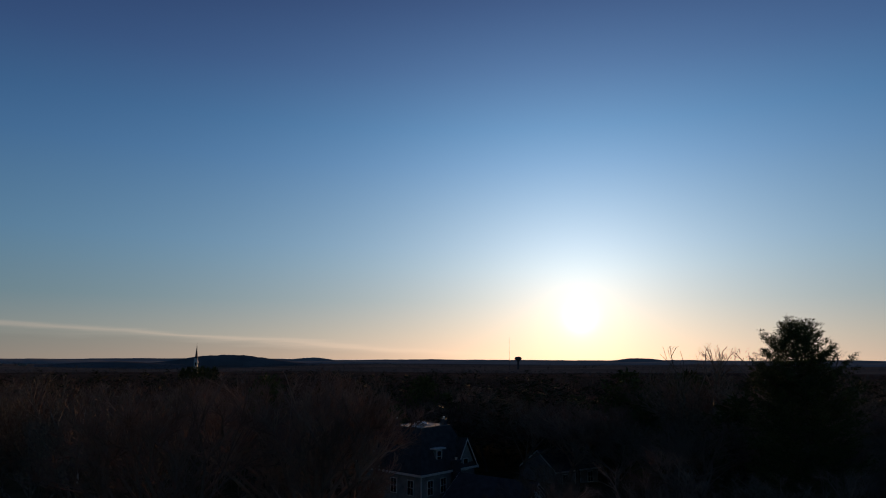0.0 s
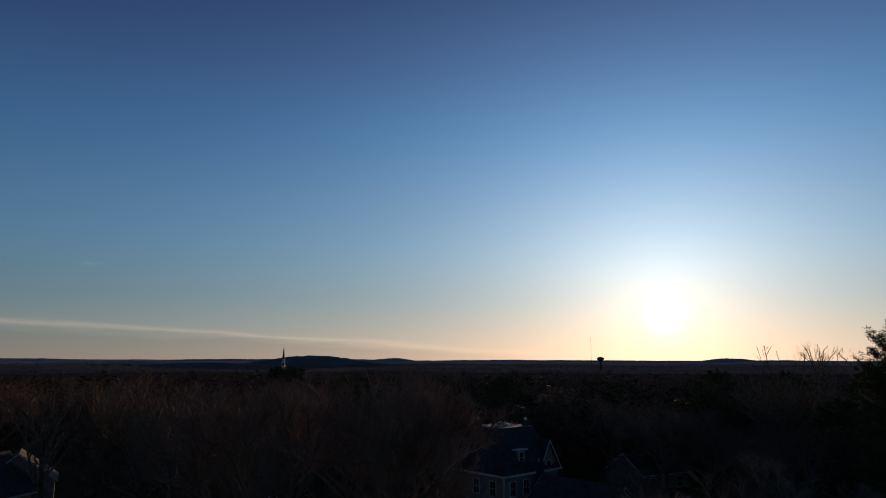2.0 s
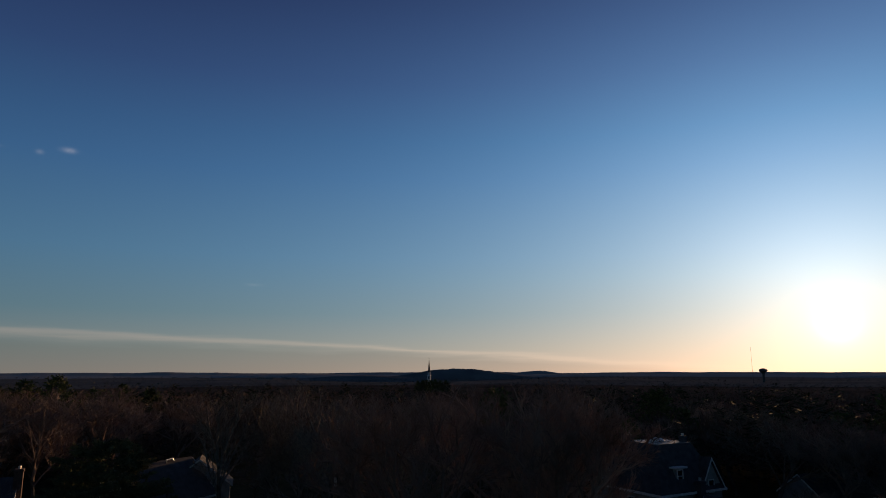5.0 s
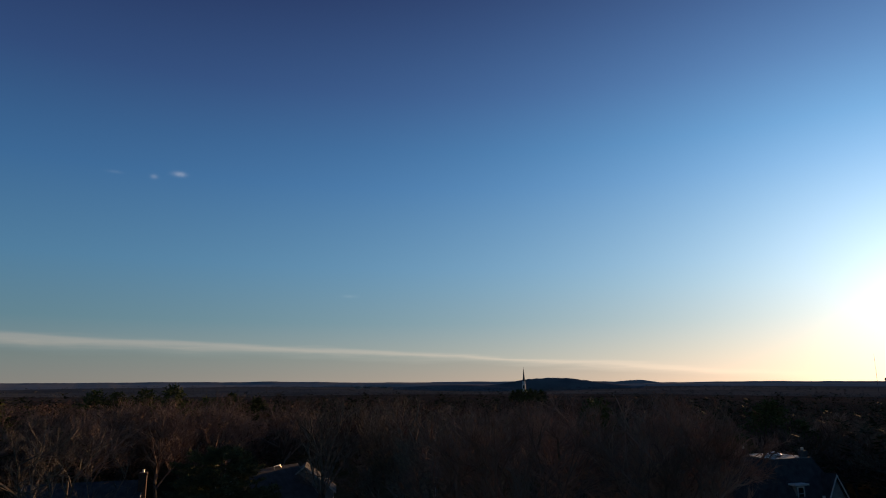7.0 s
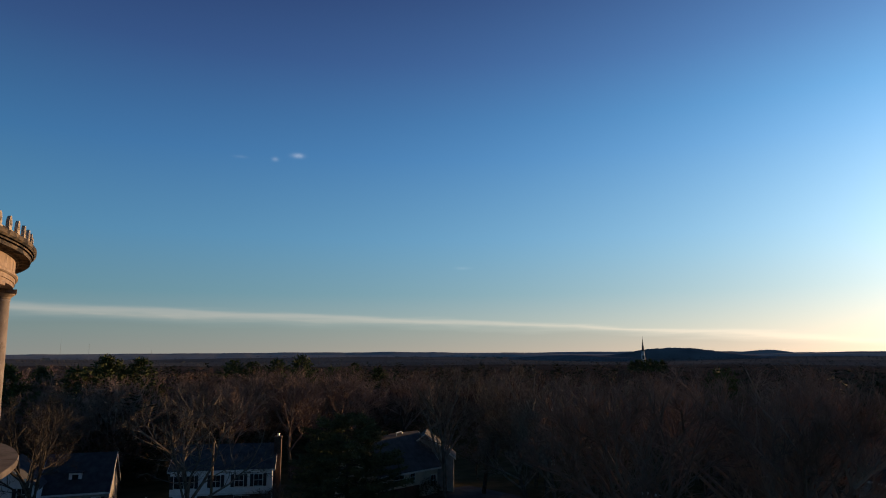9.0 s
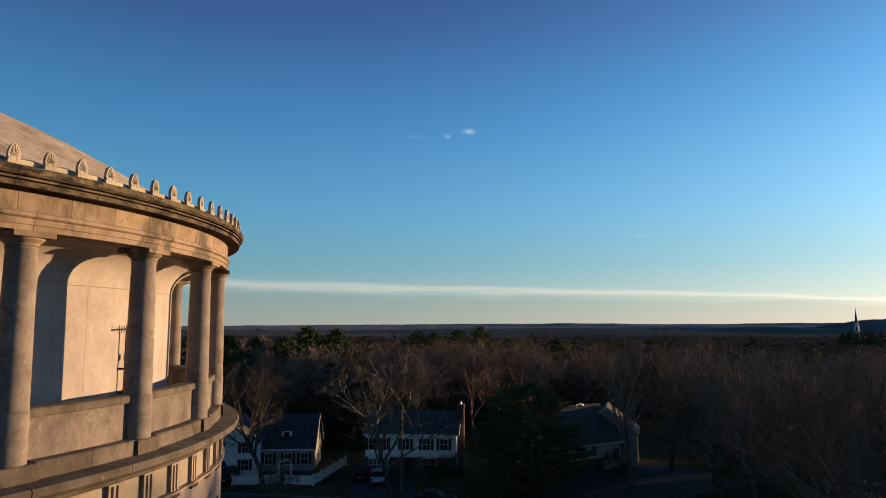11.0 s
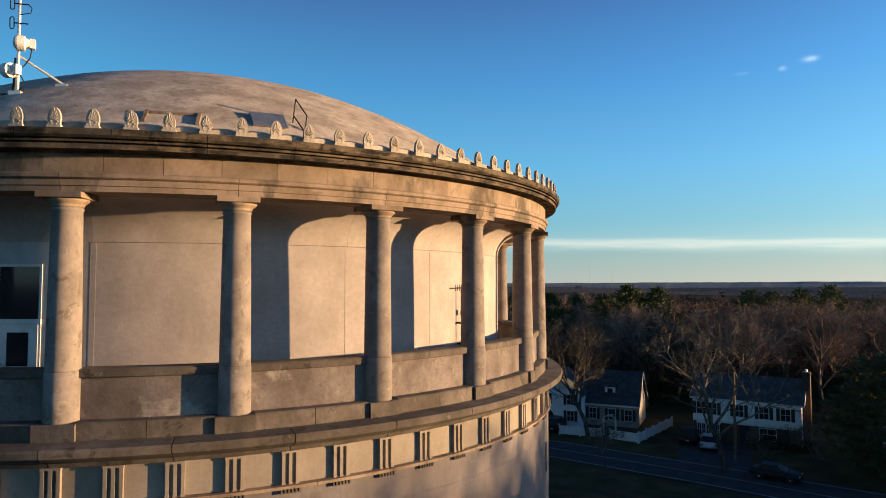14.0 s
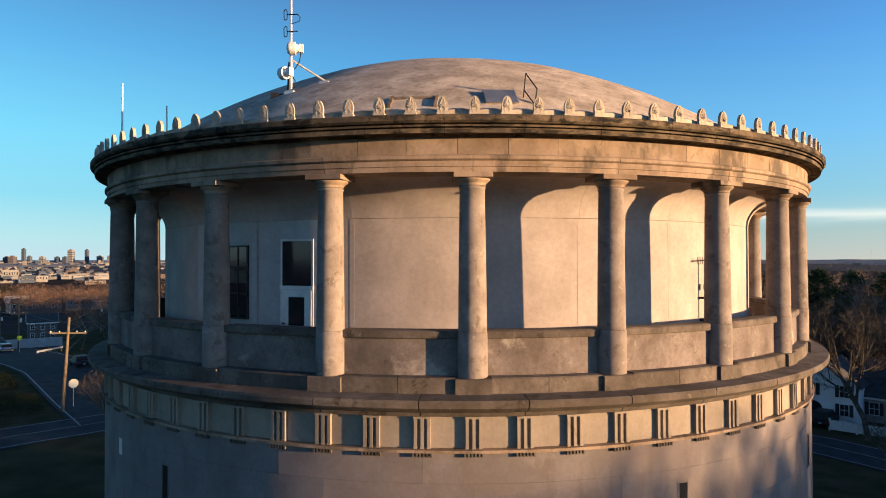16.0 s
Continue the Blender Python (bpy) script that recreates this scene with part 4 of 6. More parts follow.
ROAD = [(-50, -6), (-46, 6), (-40.8, 17.0), (-34, 28), (-22, 41), (-8, 49.5), (5, 53.5), (14, 52.3), (23.6, 47.3), (36.5, 35.8), (48, 24), (58, 8), (66, -8), (68, -28), (60, -46)]
strip("road", ROAD, 7.0, ASPHALT, .06, "dark asphalt two-lane road curving past the tower")
for w in (-3.1, 3.1):
    strip("road_marking", shifted(ROAD, w), 0.14, LINE_PAINT, .085, "white painted edge line of the road", "marking")
strip("road_marking", ROAD, 0.12, LINE_PAINT, .085, "painted centre line of the road", "marking")
SIDE = [(-36, 25), (-45, 31), (-63, 43.5), (-80, 53), (-115, 75), (-160, 106)]
strip("road", SIDE, 10.0, ASPHALT, .07, "wide dark side road leading downhill")
for w in (-4.6, 4.6):
    strip("road_marking", shifted(SIDE, w), 0.14, LINE_PAINT, .095, "white painted edge line of the side road", "marking")
RING2 = [(-48, 26), (-58, 31.5), (-70, 38), (-90, 47)]
strip("driveway", [(37.6, 38.8), (41, 45), (42.6, 48.6)], 7.0, ASPHALT, .05, "dark asphalt driveway in front of the house", "driveway")
strip("driveway", [(50, 25), (60, 27), (74, 28)], 12, ASPHALT, .05, "wide dark asphalt yard beside the low house", "driveway")


# ---------------------------------------------------------------- trees
def tree_data(seed, hgt, wide, material, kids=(8, 6, 6, 24), base=.30, low=.26, twig=.009, reach=.10, upright=.35, bend=.16):
    """A leafless tree: trunk, limbs, branches and boughs that end in fine twigs, all inside a rounded crown."""
    rnd = random.Random(seed)
    V, F = [], []
    mid = Vector((0, 0, hgt * (low + (1 - low) / 2)))
    half = hgt * (1 - low) / 2

    def depth(p):
        d = p - mid
        return math.sqrt((d.x * d.x + d.y * d.y) / (wide * wide) + d.z * d.z / (half * half))

    def bar(a, b, r0, r1, n):
        q = (b - a).to_track_quat("Z", "Y")
        k = len(V)
        for p, r in ((a, r0), (b, r1)):
            for i in range(n):
                t = 2 * math.pi * i / n
                V.append(tuple(p + q @ Vector((r * math.cos(t), r * math.sin(t), 0))))
        for i in range(n):
            F.append((k + i, k + (i + 1) % n, k + n + (i + 1) % n, k + n + i))

    def side_of(d):
        o = d.orthogonal().normalized()
        o.rotate(Matrix.Rotation(rnd.uniform(0, 6.283), 3, d.normalized()))
        return o

    def twigs(pts, n, r):
        for i in range(n):
            f = rnd.uniform(.15, 1.0) * (len(pts) - 1)
            k = min(len(pts) - 2, int(f))
            p = pts[k].lerp(pts[k + 1], f - k)
            q = (pts[k + 1] - pts[k]).normalized()
            a = rnd.uniform(.3, 1.2)
            d = (q * math.cos(a) + side_of(q) * math.sin(a) + Vector((0, 0, .25))).normalized() * hgt * reach * rnd.uniform(.45, 1.1)
            if depth(p + d) > rnd.uniform(.92, 1.08):
                d = d * .45
            o = side_of(d) * r
            k = len(V)
            V.extend((tuple(p - o), tuple(p + o), tuple(p + d)))
            F.append((k, k + 1, k + 2))

    def grow(p, d, length, rad, lev):
        steps = 3 if lev < 3 else 2
        pts, q = [p], d.copy()
        for i in range(steps):
            q = (q + Vector((rnd.gauss(0, bend), rnd.gauss(0, bend), rnd.gauss(0, .10) + upright * .22))).normalized()
            n = pts[-1] + q * length / steps
            if lev and depth(n) > .97:
                n = pts[-1].lerp(n, .35)
            pts.append(n)
        end = max(twig, rad * .5)
        for i in range(steps):
            r0, r1 = rad + (end - rad) * i / steps, rad + (end - rad) * (i + 1) / steps
            if lev < 3:
                bar(pts[i], pts[i + 1], r0, r1, (6, 5, 3)[lev])
            else:
                o, k = side_of(pts[i + 1] - pts[i]), len(V)
                V.extend((tuple(pts[i] - o * r0), tuple(pts[i] + o * r0), tuple(pts[i + 1] + o * r1), tuple(pts[i + 1] - o * r1)))
                F.append((k, k + 1, k + 2, k + 3))
        if lev == 3:
            twigs(pts, kids[3], twig)
            return
        for i in range(kids[lev]):
            f = rnd.uniform(.30 if lev else base / .55, 1.0) if i else 1.0
            k = min(steps - 1, int(f * steps))
            at = pts[k].lerp(pts[k + 1], f * steps - k)
            ang = rnd.uniform(.35, .95) if lev else rnd.uniform(.30, 1.05)
            nd = (q * math.cos(ang) + side_of(q) * math.sin(ang)).normalized()
            grow(at, nd, length * (rnd.uniform(.48, .72) if lev else rnd.uniform(.65, .95)), max(twig * 1.2, rad * (rnd.uniform(.36, .52) if lev < 2 else .4)), lev + 1)

    grow(Vector((0, 0, -.3)), Vector((0, 0, 1)), hgt * .50, hgt * .021, 0)
    tops = sorted(v[2] for v in V)
    f = hgt / tops[int(len(tops) * .995)]
    V = [(x * f, y * f, z * f if z * f < hgt else hgt + (z * f - hgt) * .25) for x, y, z in V]
    # the trunk's three lengths come first
    tr = data_from("trunk", V[:36], F[:18], TRUNK_BARK)
    cr = data_from("crown", V[36:], [tuple(i - 36 for i in fc) for fc in F[18:]], material)
    return tr, cr


def pine_data(seed, hgt, wide, low=.16, step=.8, per=7, tufts=1.0, blades=9, leaf=.42, thick=.055, peak=.62, rise=.22, crown=.45, needles=None):
    """A pine: whorls of limbs that turn up at their ends, each limb set with tufts of needles and gaps between."""
    rnd = random.Random(seed)
    bm = bmesh.new()
    tube(bm, (0, 0, -.4), (0, 0, hgt * .6), hgt * .017, hgt * .011, 8)
    tube(bm, (0, 0, hgt * .6), (0, 0, hgt * .97), hgt * .011, .03, 6)
    V, F = [], []

    def tuft(p, way, size):
        for k in range(blades):
            d = (way * .55 + Vector((rnd.gauss(0, .75), rnd.gauss(0, .75), rnd.gauss(.25, .55)))).normalized() * leaf * size * rnd.uniform(.7, 1.25)
            o = d.orthogonal().normalized()
            o.rotate(Matrix.Rotation(rnd.uniform(0, 6.28), 3, d.normalized()))
            o *= thick * size * rnd.uniform(.7, 1.3)
            b0 = p + Vector((rnd.gauss(0, .13), rnd.gauss(0, .13), rnd.gauss(0, .08))) * size
            q = len(V)
            V.extend((tuple(b0 - o), tuple(b0 + o), tuple(b0 + d)))
            F.append((q, q + 1, q + 2))

    z = hgt * low
    while z < hgt * .985:
        u = (z / hgt - low) / (1 - low)
        r_all = wide * min(1.0, ((1 - u) / crown)) ** peak * min(1.0, .6 + 2.5 * u) + .25
        a0 = rnd.uniform(0, 6.28)
        for i in range(per):
            if rnd.random() < .10:
                continue
            a = a0 + 6.283 * i / per + rnd.uniform(-.35, .35)
            r = r_all * rnd.uniform(.62, 1.1)
            st = Vector((0, 0, z + rnd.uniform(-.3, .3) * step))
            way = Vector((math.cos(a), math.sin(a), 0))
            elbow = st + way * r * .55 + Vector((0, 0, r * (rise * .15 - .05 * (1 - u))))
            end = st + way * r + Vector((0, 0, r * rise * rnd.uniform(.6, 1.3) + .3 * u))
            tube(bm, st, elbow, .018 + .010 * r, .012 + .005 * r, 3)
            tube(bm, elbow, end, .012 + .005 * r, .010, 3)
            n = max(3, int(r / .30 * tufts))
            for j in range(n):
                f = .30 + .72 * (j + rnd.random()) / n
                p = st.lerp(elbow, f / .55) if f < .55 else elbow.lerp(end, (f - .55) / .45)
                w = .16 + .16 * r * (1.1 - f)
                side = Vector((-way.y, way.x, 0)) * rnd.gauss(0, w)
                tuft(p + side + Vector((0, 0, rnd.gauss(.05, .07))), way, rnd.uniform(.75, 1.2))
        z += step * rnd.uniform(.75, 1.2) * (1 - .35 * u)
    tuft(Vector((0, 0, hgt * .97)), Vector((0, 0, 1)), 1.2)
    tr = bpy.data.meshes.new("trunk")
    bm.to_mesh(tr)
    bm.free()
    tr.materials.append(TRUNK_BARK)
    return tr, data_from("crown", V, F, needles or PINE_LEAF)


def plant(name, data, x, y, rz, s, label, category, group="", z=None, sz=None):
    t = tagged(new(name), label, category, group)
    t.matrix_basis = pose(x, y, land(x, y) if z is None else z, 0, 0, rz)
    t.scale = (s, s, s if sz is None else sz)
    put("trunk", data[0], t)
    put("crown", data[1], t)
    return t


# near trees carry many fine twigs; the ones farther back fewer and thicker
NEAR = [tree_data(11 + i, 12.0, w, m, upright=u) for i, (w, m, u) in enumerate(((4.6, TWIG_RED, .35), (5.2, TWIG_RED, .25), (4.2, BARK, .45), (5.0, BARK, .3)))]
BARE = [tree_data(21 + i, 12.0, w, m, kids=(7, 6, 5, 15), twig=.015, reach=.12, upright=u) for i, (w, m, u) in enumerate(((5.0, TWIG_RED, .35), (5.6, TWIG_RED, .25), (4.8, TWIG_RED, .45), (5.2, BARK, .3), (5.0, BARK, .4), (5.4, TWIG_RED, .2)))]
PINES = [pine_data(31, 14, 4.6, tufts=.55, blades=7, leaf=.62, thick=.12), pine_data(32, 14, 5.2, low=.12, tufts=.55, blades=7, leaf=.62, thick=.12), pine_data(33, 14, 4.0, tufts=.6, blades=7, leaf=.6, thick=.11, peak=.85)]

rnd = random.Random(5)
EYE = Vector((5.8, -23.0))
CLEAR = [(45, 48, 12), (31, 56, 11),  (38, 42, 6), (67, 36, 10), (60, 30, 7), (83, -16, 9), (78, -26, 6), (52.6, 32.3, 5), (29.6, 50.6, 3), (48, -12, 9), (38.7, 36.9, 4), (60, -48, 4)]

# directions kept open towards the houses, and two gaps that let the low sun through to their gable ends
OPEN_VIEWS = ((4, 23, 86), (23, 36, 80), (36, 50, 84), (74.5, 91, 88), (50, 60, 66))
SUN_GAPS = ((50.0, 44.5, 4.6), (52.5, 32.5, 7.0), (40.0, 59.2, 1.8))


def free(x, y, r=2.0):
    az = math.degrees(math.atan2(x - EYE.x, y - EYE.y))
    for a0, a1, far in OPEN_VIEWS:
        if a0 < az < a1 and math.hypot(x - EYE.x, y - EYE.y) < far:
            return False
    if math.hypot(x, y) < 34 or math.hypot(x - EYE.x, y - EYE.y) < 30:
        return False
    for cx, cy, cr in CLEAR:
        if math.hypot(x - cx, y - cy) < cr + r:
            return False
    for line, w in ((ROAD, 5.5), (SIDE, 7.5), (RING2, 5)):
        for (x0, y0), (x1, y1) in zip(line, line[1:]):
            t = max(0, min(1, ((x - x0) * (x1 - x0) + (y - y0) * (y1 - y0)) / ((x1 - x0) ** 2 + (y1 - y0) ** 2)))
            if math.hypot(x - x0 - t * (x1 - x0), y - y0 - t * (y1 - y0)) < w:
                return False
    return True


LABELS = ("leafless deciduous tree with fine reddish-brown twigs", "leafless grey-brown tree with forked limbs")
count = 0
for ring_r, step in ((44, 8.0), (52, 7.5), (60, 7.5), (69, 7.5), (78, 7.5), (88, 8), (99, 8.5), (111, 9), (124, 9.5), (138, 11)):
    a = -62.0
    while a < 128:
        a += math.degrees(step / ring_r) * rnd.uniform(.75, 1.25)
        d = ring_r + rnd.uniform(-5, 5)
        x, y = EYE.x + d * math.sin(radians(a)), EYE.y + d * math.cos(radians(a))
        if not free(x, y):
            continue
        if -62 < a < -14:
            if ring_r > 80 and rnd.random() < .55 or ring_r < 70:
                continue
        i = rnd.randrange(6)
        # crowns stay below the eye's height: the skyline lies just over them
        ceil = {True: 13.0, False: 15.6}[72 < a < 100] - (2.2 if ring_r < 75 else 0) - (3 if a < -10 else 0)
        hgt = (ceil - land(x, y)) * rnd.uniform(.72, 1.0) + (ring_r > 120) * rnd.uniform(-2, 1.0)
        hgt = max(6.0, hgt)
        for gx, gy, gz in SUN_GAPS:
            t = (x - gx) * .995 - (y - gy) * .100
            if 0 < t < 170 and abs((x - gx) * .100 + (y - gy) * .995) < 6.0:
                hgt = min(hgt, gz + .061 * t - land(x, y))
        if rnd.random() < .10 and ring_r > 70:
            j = rnd.randrange(3)
            plant("pine_tree", PINES[j], x, y, rnd.uniform(0, 360), hgt / 14 * rnd.uniform(.95, 1.1), "dark green pine tree among bare woods", "tree", "pines in the woods")
        else:
            s = hgt / 12
            near = ring_r < 85
            plant("bare_tree", NEAR[i % 4] if near else BARE[i], x, y, rnd.uniform(0, 360), s * rnd.uniform(1.0, 1.4), LABELS[i % 4 > 1 if near else i in (3, 4)], "tree", "bare trees round the tower", sz=s)
        count += 1
# a stand of tall dark pines north of the houses
for a, d, hgt in ((18.8, 118, 15.5), (20.6, 112, 17.2), (21.2, 122, 16.0), (23.0, 116, 16.8), (16.5, 120, 15.5), (14.2, 112, 16.0), (11.5, 120, 15.2), (30.0, 210, 16.0), (31.5, 205, 15.5), (33.5, 215, 16.2), (35.5, 190, 17.0), (38.2, 150, 14.5), (40.0, 160, 15.2), (42.0, 155, 14.0), (9.0, 110, 15.0)):
    x, y = EYE.x + d * math.sin(radians(a)), EYE.y + d * math.cos(radians(a))
    j = rnd.randrange(3)
    plant("pine_tree", PINES[j], x, y, rnd.uniform(0, 360), hgt / 14, "tall dark green pine tree behind the houses", "tree", "pines in the woods")
# the tall pine and thin tree tops that stand over the western skyline
big = pine_data(41, 21.0, 4.2, low=.3, step=.50, per=11, tufts=1.9, blades=12, leaf=.22, thick=.032, rise=.34, peak=.60)
plant("pine_tree", big, 60.4, -47.6, 20, 1.0, "tall round-topped pine standing dark against the sunset", "tree", z=0.0)
SKYS = [tree_data(91 + i, 20.0, w, BARK, kids=(9, 7, 6, 9), base=.36, low=.3, twig=.008, reach=.05, upright=.4) for i, w in enumerate((2.8, 3.7, 3.2))]
for az, d, top, i in ((104.6, 84, 19.5, 0), (107.5, 86, 19.8, 1), (110.6, 82, 19.3, 2), (115.8, 78, 19.3, 2), (117.2, 80, 18.8, 0)):
    x, y = EYE.x + d * math.sin(radians(az)), EYE.y + d * math.cos(radians(az))
    plant("bare_tree", SKYS[i % 3], x, y, az * 77, 1.0, "leafless tree whose twiggy top reaches over the skyline", "tree", sz=(top - land(x, y)) / 20)
# trees round the foot of the far church
for az, d, top in ((63.5, 548, 11.2), (63.9, 540, 12.0), (64.25, 545, 12.6), (64.6, 538, 12.2), (64.95, 546, 12.8), (65.4, 542, 11.8), (65.9, 550, 12.0)):
    x, y = EYE.x + d * math.sin(radians(az)), EYE.y + d * math.cos(radians(az))
    plant("pine_tree", PINES[int(d) % 2], x, y, az * 50, .95, "dark pine in the far woods by the church", "tree", "pines in the woods", sz=(top - 1.2 - land(x, y)) / 14)
# single trees near the road and the lawn
oak = tree_data(71, 12.5, 5.6, TRUNK_BARK, upright=.35, base=.22, low=.2)
plant("bare_tree", oak, 29.0, 51.0, 40, 1.1, "leafless tree with a stout trunk by the white fence", "tree")
oak2 = tree_data(77, 15.0, 6.6, PALE_BARK, upright=.2, base=.25, low=.24, kids=(8, 6, 5, 14), bend=.26, twig=.011)
plant("bare_tree", oak2, 37.9, 36.8, 200, 1.0, "large leafless tree with wide crooked limbs by the road", "tree")
# stout trees at the corner of the yard, and the ones whose limbs shade the foot of the tower
oak3 = tree_data(79, 15.5, 5.6, BARK, upright=.45, base=.3, low=.3, kids=(9, 7, 6, 14))
for az, d, top, rz in ((48.05, 73, 16.4, 30), (54.4, 79, 16.6, 140), (51.1, 84, 15.4, 250), (57.5, 68, 15.6, 80), (61.0, 62, 15.2, 200)):
    x, y = EYE.x + d * math.sin(radians(az)), EYE.y + d * math.cos(radians(az))
    plant("bare_tree", oak3, x, y, rz, .9, "tall leafless tree with a dark trunk beside the yard", "tree", sz=(top - land(x, y)) / 15.5)
oak4 = tree_data(83, 15.0, 5.2, TWIG_RED, kids=(9, 7, 6, 16), twig=.014, reach=.09, upright=.3)
for x, y, top, rz in ((44.0, -6.0, 17.0, 20), (48.5, -10.4, 17.2, 130), (46.5, -13.4, 17.0, 250)):
    plant("bare_tree", oak4, x, y, rz, 1.0, "leafless tree with a round crown of reddish twigs", "tree", sz=(top - land(x, y)) / 15.0)
for i, x, y, top in ((1, 48.1, -2.6, 16.6), (5, 57.0, -11.5, 17.0), (1, 60.0, -5.0, 17.0)):
    plant("bare_tree", BARE[i], x, y, 75 + 40 * i, (top - land(x, y)) / 12 * .95, "leafless tree with dense reddish twigs near the tower", "tree", sz=(top - land(x, y)) / 12)
# wide rounded crowns behind the white houses, and bare shrubs before them
for az, d, top, i in ((27.5, 104, 15.2, 0), (30.2, 96, 14.6, 1), (32.6, 108, 15.8, 5), (35.0, 98, 15.2, 0), (37.4, 110, 15.6, 1), (40.0, 112, 14.8, 5), (18.5, 102, 14.6, 1), (22.0, 100, 15.0, 5)):
    x, y = EYE.x + d * math.sin(radians(az)), EYE.y + d * math.cos(radians(az))
    plant("bare_tree", BARE[i], x, y, az * 31, (top - land(x, y)) / 12 * 1.05, "wide leafless tree with a rounded crown behind the white houses", "tree", "bare trees round the tower", sz=(top - land(x, y)) / 12)
for x, y, k in ((47.6, 42.9, .24), (45.2, 43.9, .22), (49.6, 41.6, .26), (43.6, 38.6, .2), (47.0, 38.0, .24)):
    plant("bare_shrub", BARE[4], x, y, x * 50, k * 1.3, "low leafless shrub on the lawn before the white house", "shrub", "bare shrubs", sz=k)
snag = tagged(new("dead_tree"), "bare pale broken trunk standing among brown woods", "tree")
snag.matrix_basis = pose(97.9, 37.0, land(97.9, 37.0), 0, 2, 0)
bm = bmesh.new()
tube(bm, (0, 0, -.4), (.1, 0, 7.0), .30, .20, 9)
tube(bm, (.1, 0, 7.0), (0, .05, 10.4), .20, .10, 7)
tube(bm, (.08, 0, 8.2), (.7, .2, 9.2), .08, .03, 5)
part("trunk", bm, WHITE_PAINT, snag)
plant("bare_tree", BARE[3], 26.2, 37.2, 120, .42, "small bare shrubby tree on the lawn beside the road", "tree")
plant("bare_tree", oak, -35.5, 21.0, 60, .40, "small spreading bare tree on the dark lawn", "tree")
# this pine wears the needles lightened in colour for sun and haze
yard = pine_data(54, 10.9, 6.2, low=.08, step=.85, per=8, tufts=2.0, blades=12, leaf=.36, thick=.06, rise=.06, peak=.45, crown=.5, needles=LIGHTENED_PINE)
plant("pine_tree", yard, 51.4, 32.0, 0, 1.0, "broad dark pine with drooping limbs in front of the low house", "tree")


def bush(x, y, r, hgt, seed, label):
    rn = random.Random(seed)
    V, F = [], []
    for i in range(2200):
        d = Vector((rn.gauss(0, 1), rn.gauss(0, 1), abs(rn.gauss(0, 1)))).normalized() * rn.uniform(.7, 1.05)
        p = Vector((d.x * r, d.y * r, d.z * hgt))
        t = Vector((rn.gauss(0, 1), rn.gauss(0, 1), rn.gauss(.4, 1))).normalized()
        s = t.orthogonal().normalized() * .045
        k = len(V)
        V += [tuple(p - s), tuple(p + t * .13), tuple(p + s)]
        F.append((k, k + 1, k + 2))
    ob = new("bush", data_from("bush", V, F, HEDGE_LEAF))
    ob.location = (x, y, land(x, y))
    tagged(ob, label, "bush")


bush(63.2, 31.4, 1.6, 2.4, 3, "dense round evergreen bush beside the low house")
bush(-56, 26, 1.3, 3.6, 4, "tall narrow clipped evergreen on the lawn")
bush(-52, 21, 3.2, 2.6, 5, "low rounded bush on the lawn")
bush(-60, 31, 2.2, 1.8, 14, "dark rounded shrub on the lawn")
bush(-48.5, 23.6, 2.6, 1.7, 15, "low rounded bush on the lawn")
bush(-46, 16.5, 2.6, 1.8, 6, "low rounded bush on the lawn")
bush(47.0, 44.6, 1.3, 1.3, 8, "low shrub in front of the white house")
bush(49.2, 43.2, 1.4, 1.2, 9, "low shrub in front of the white house")

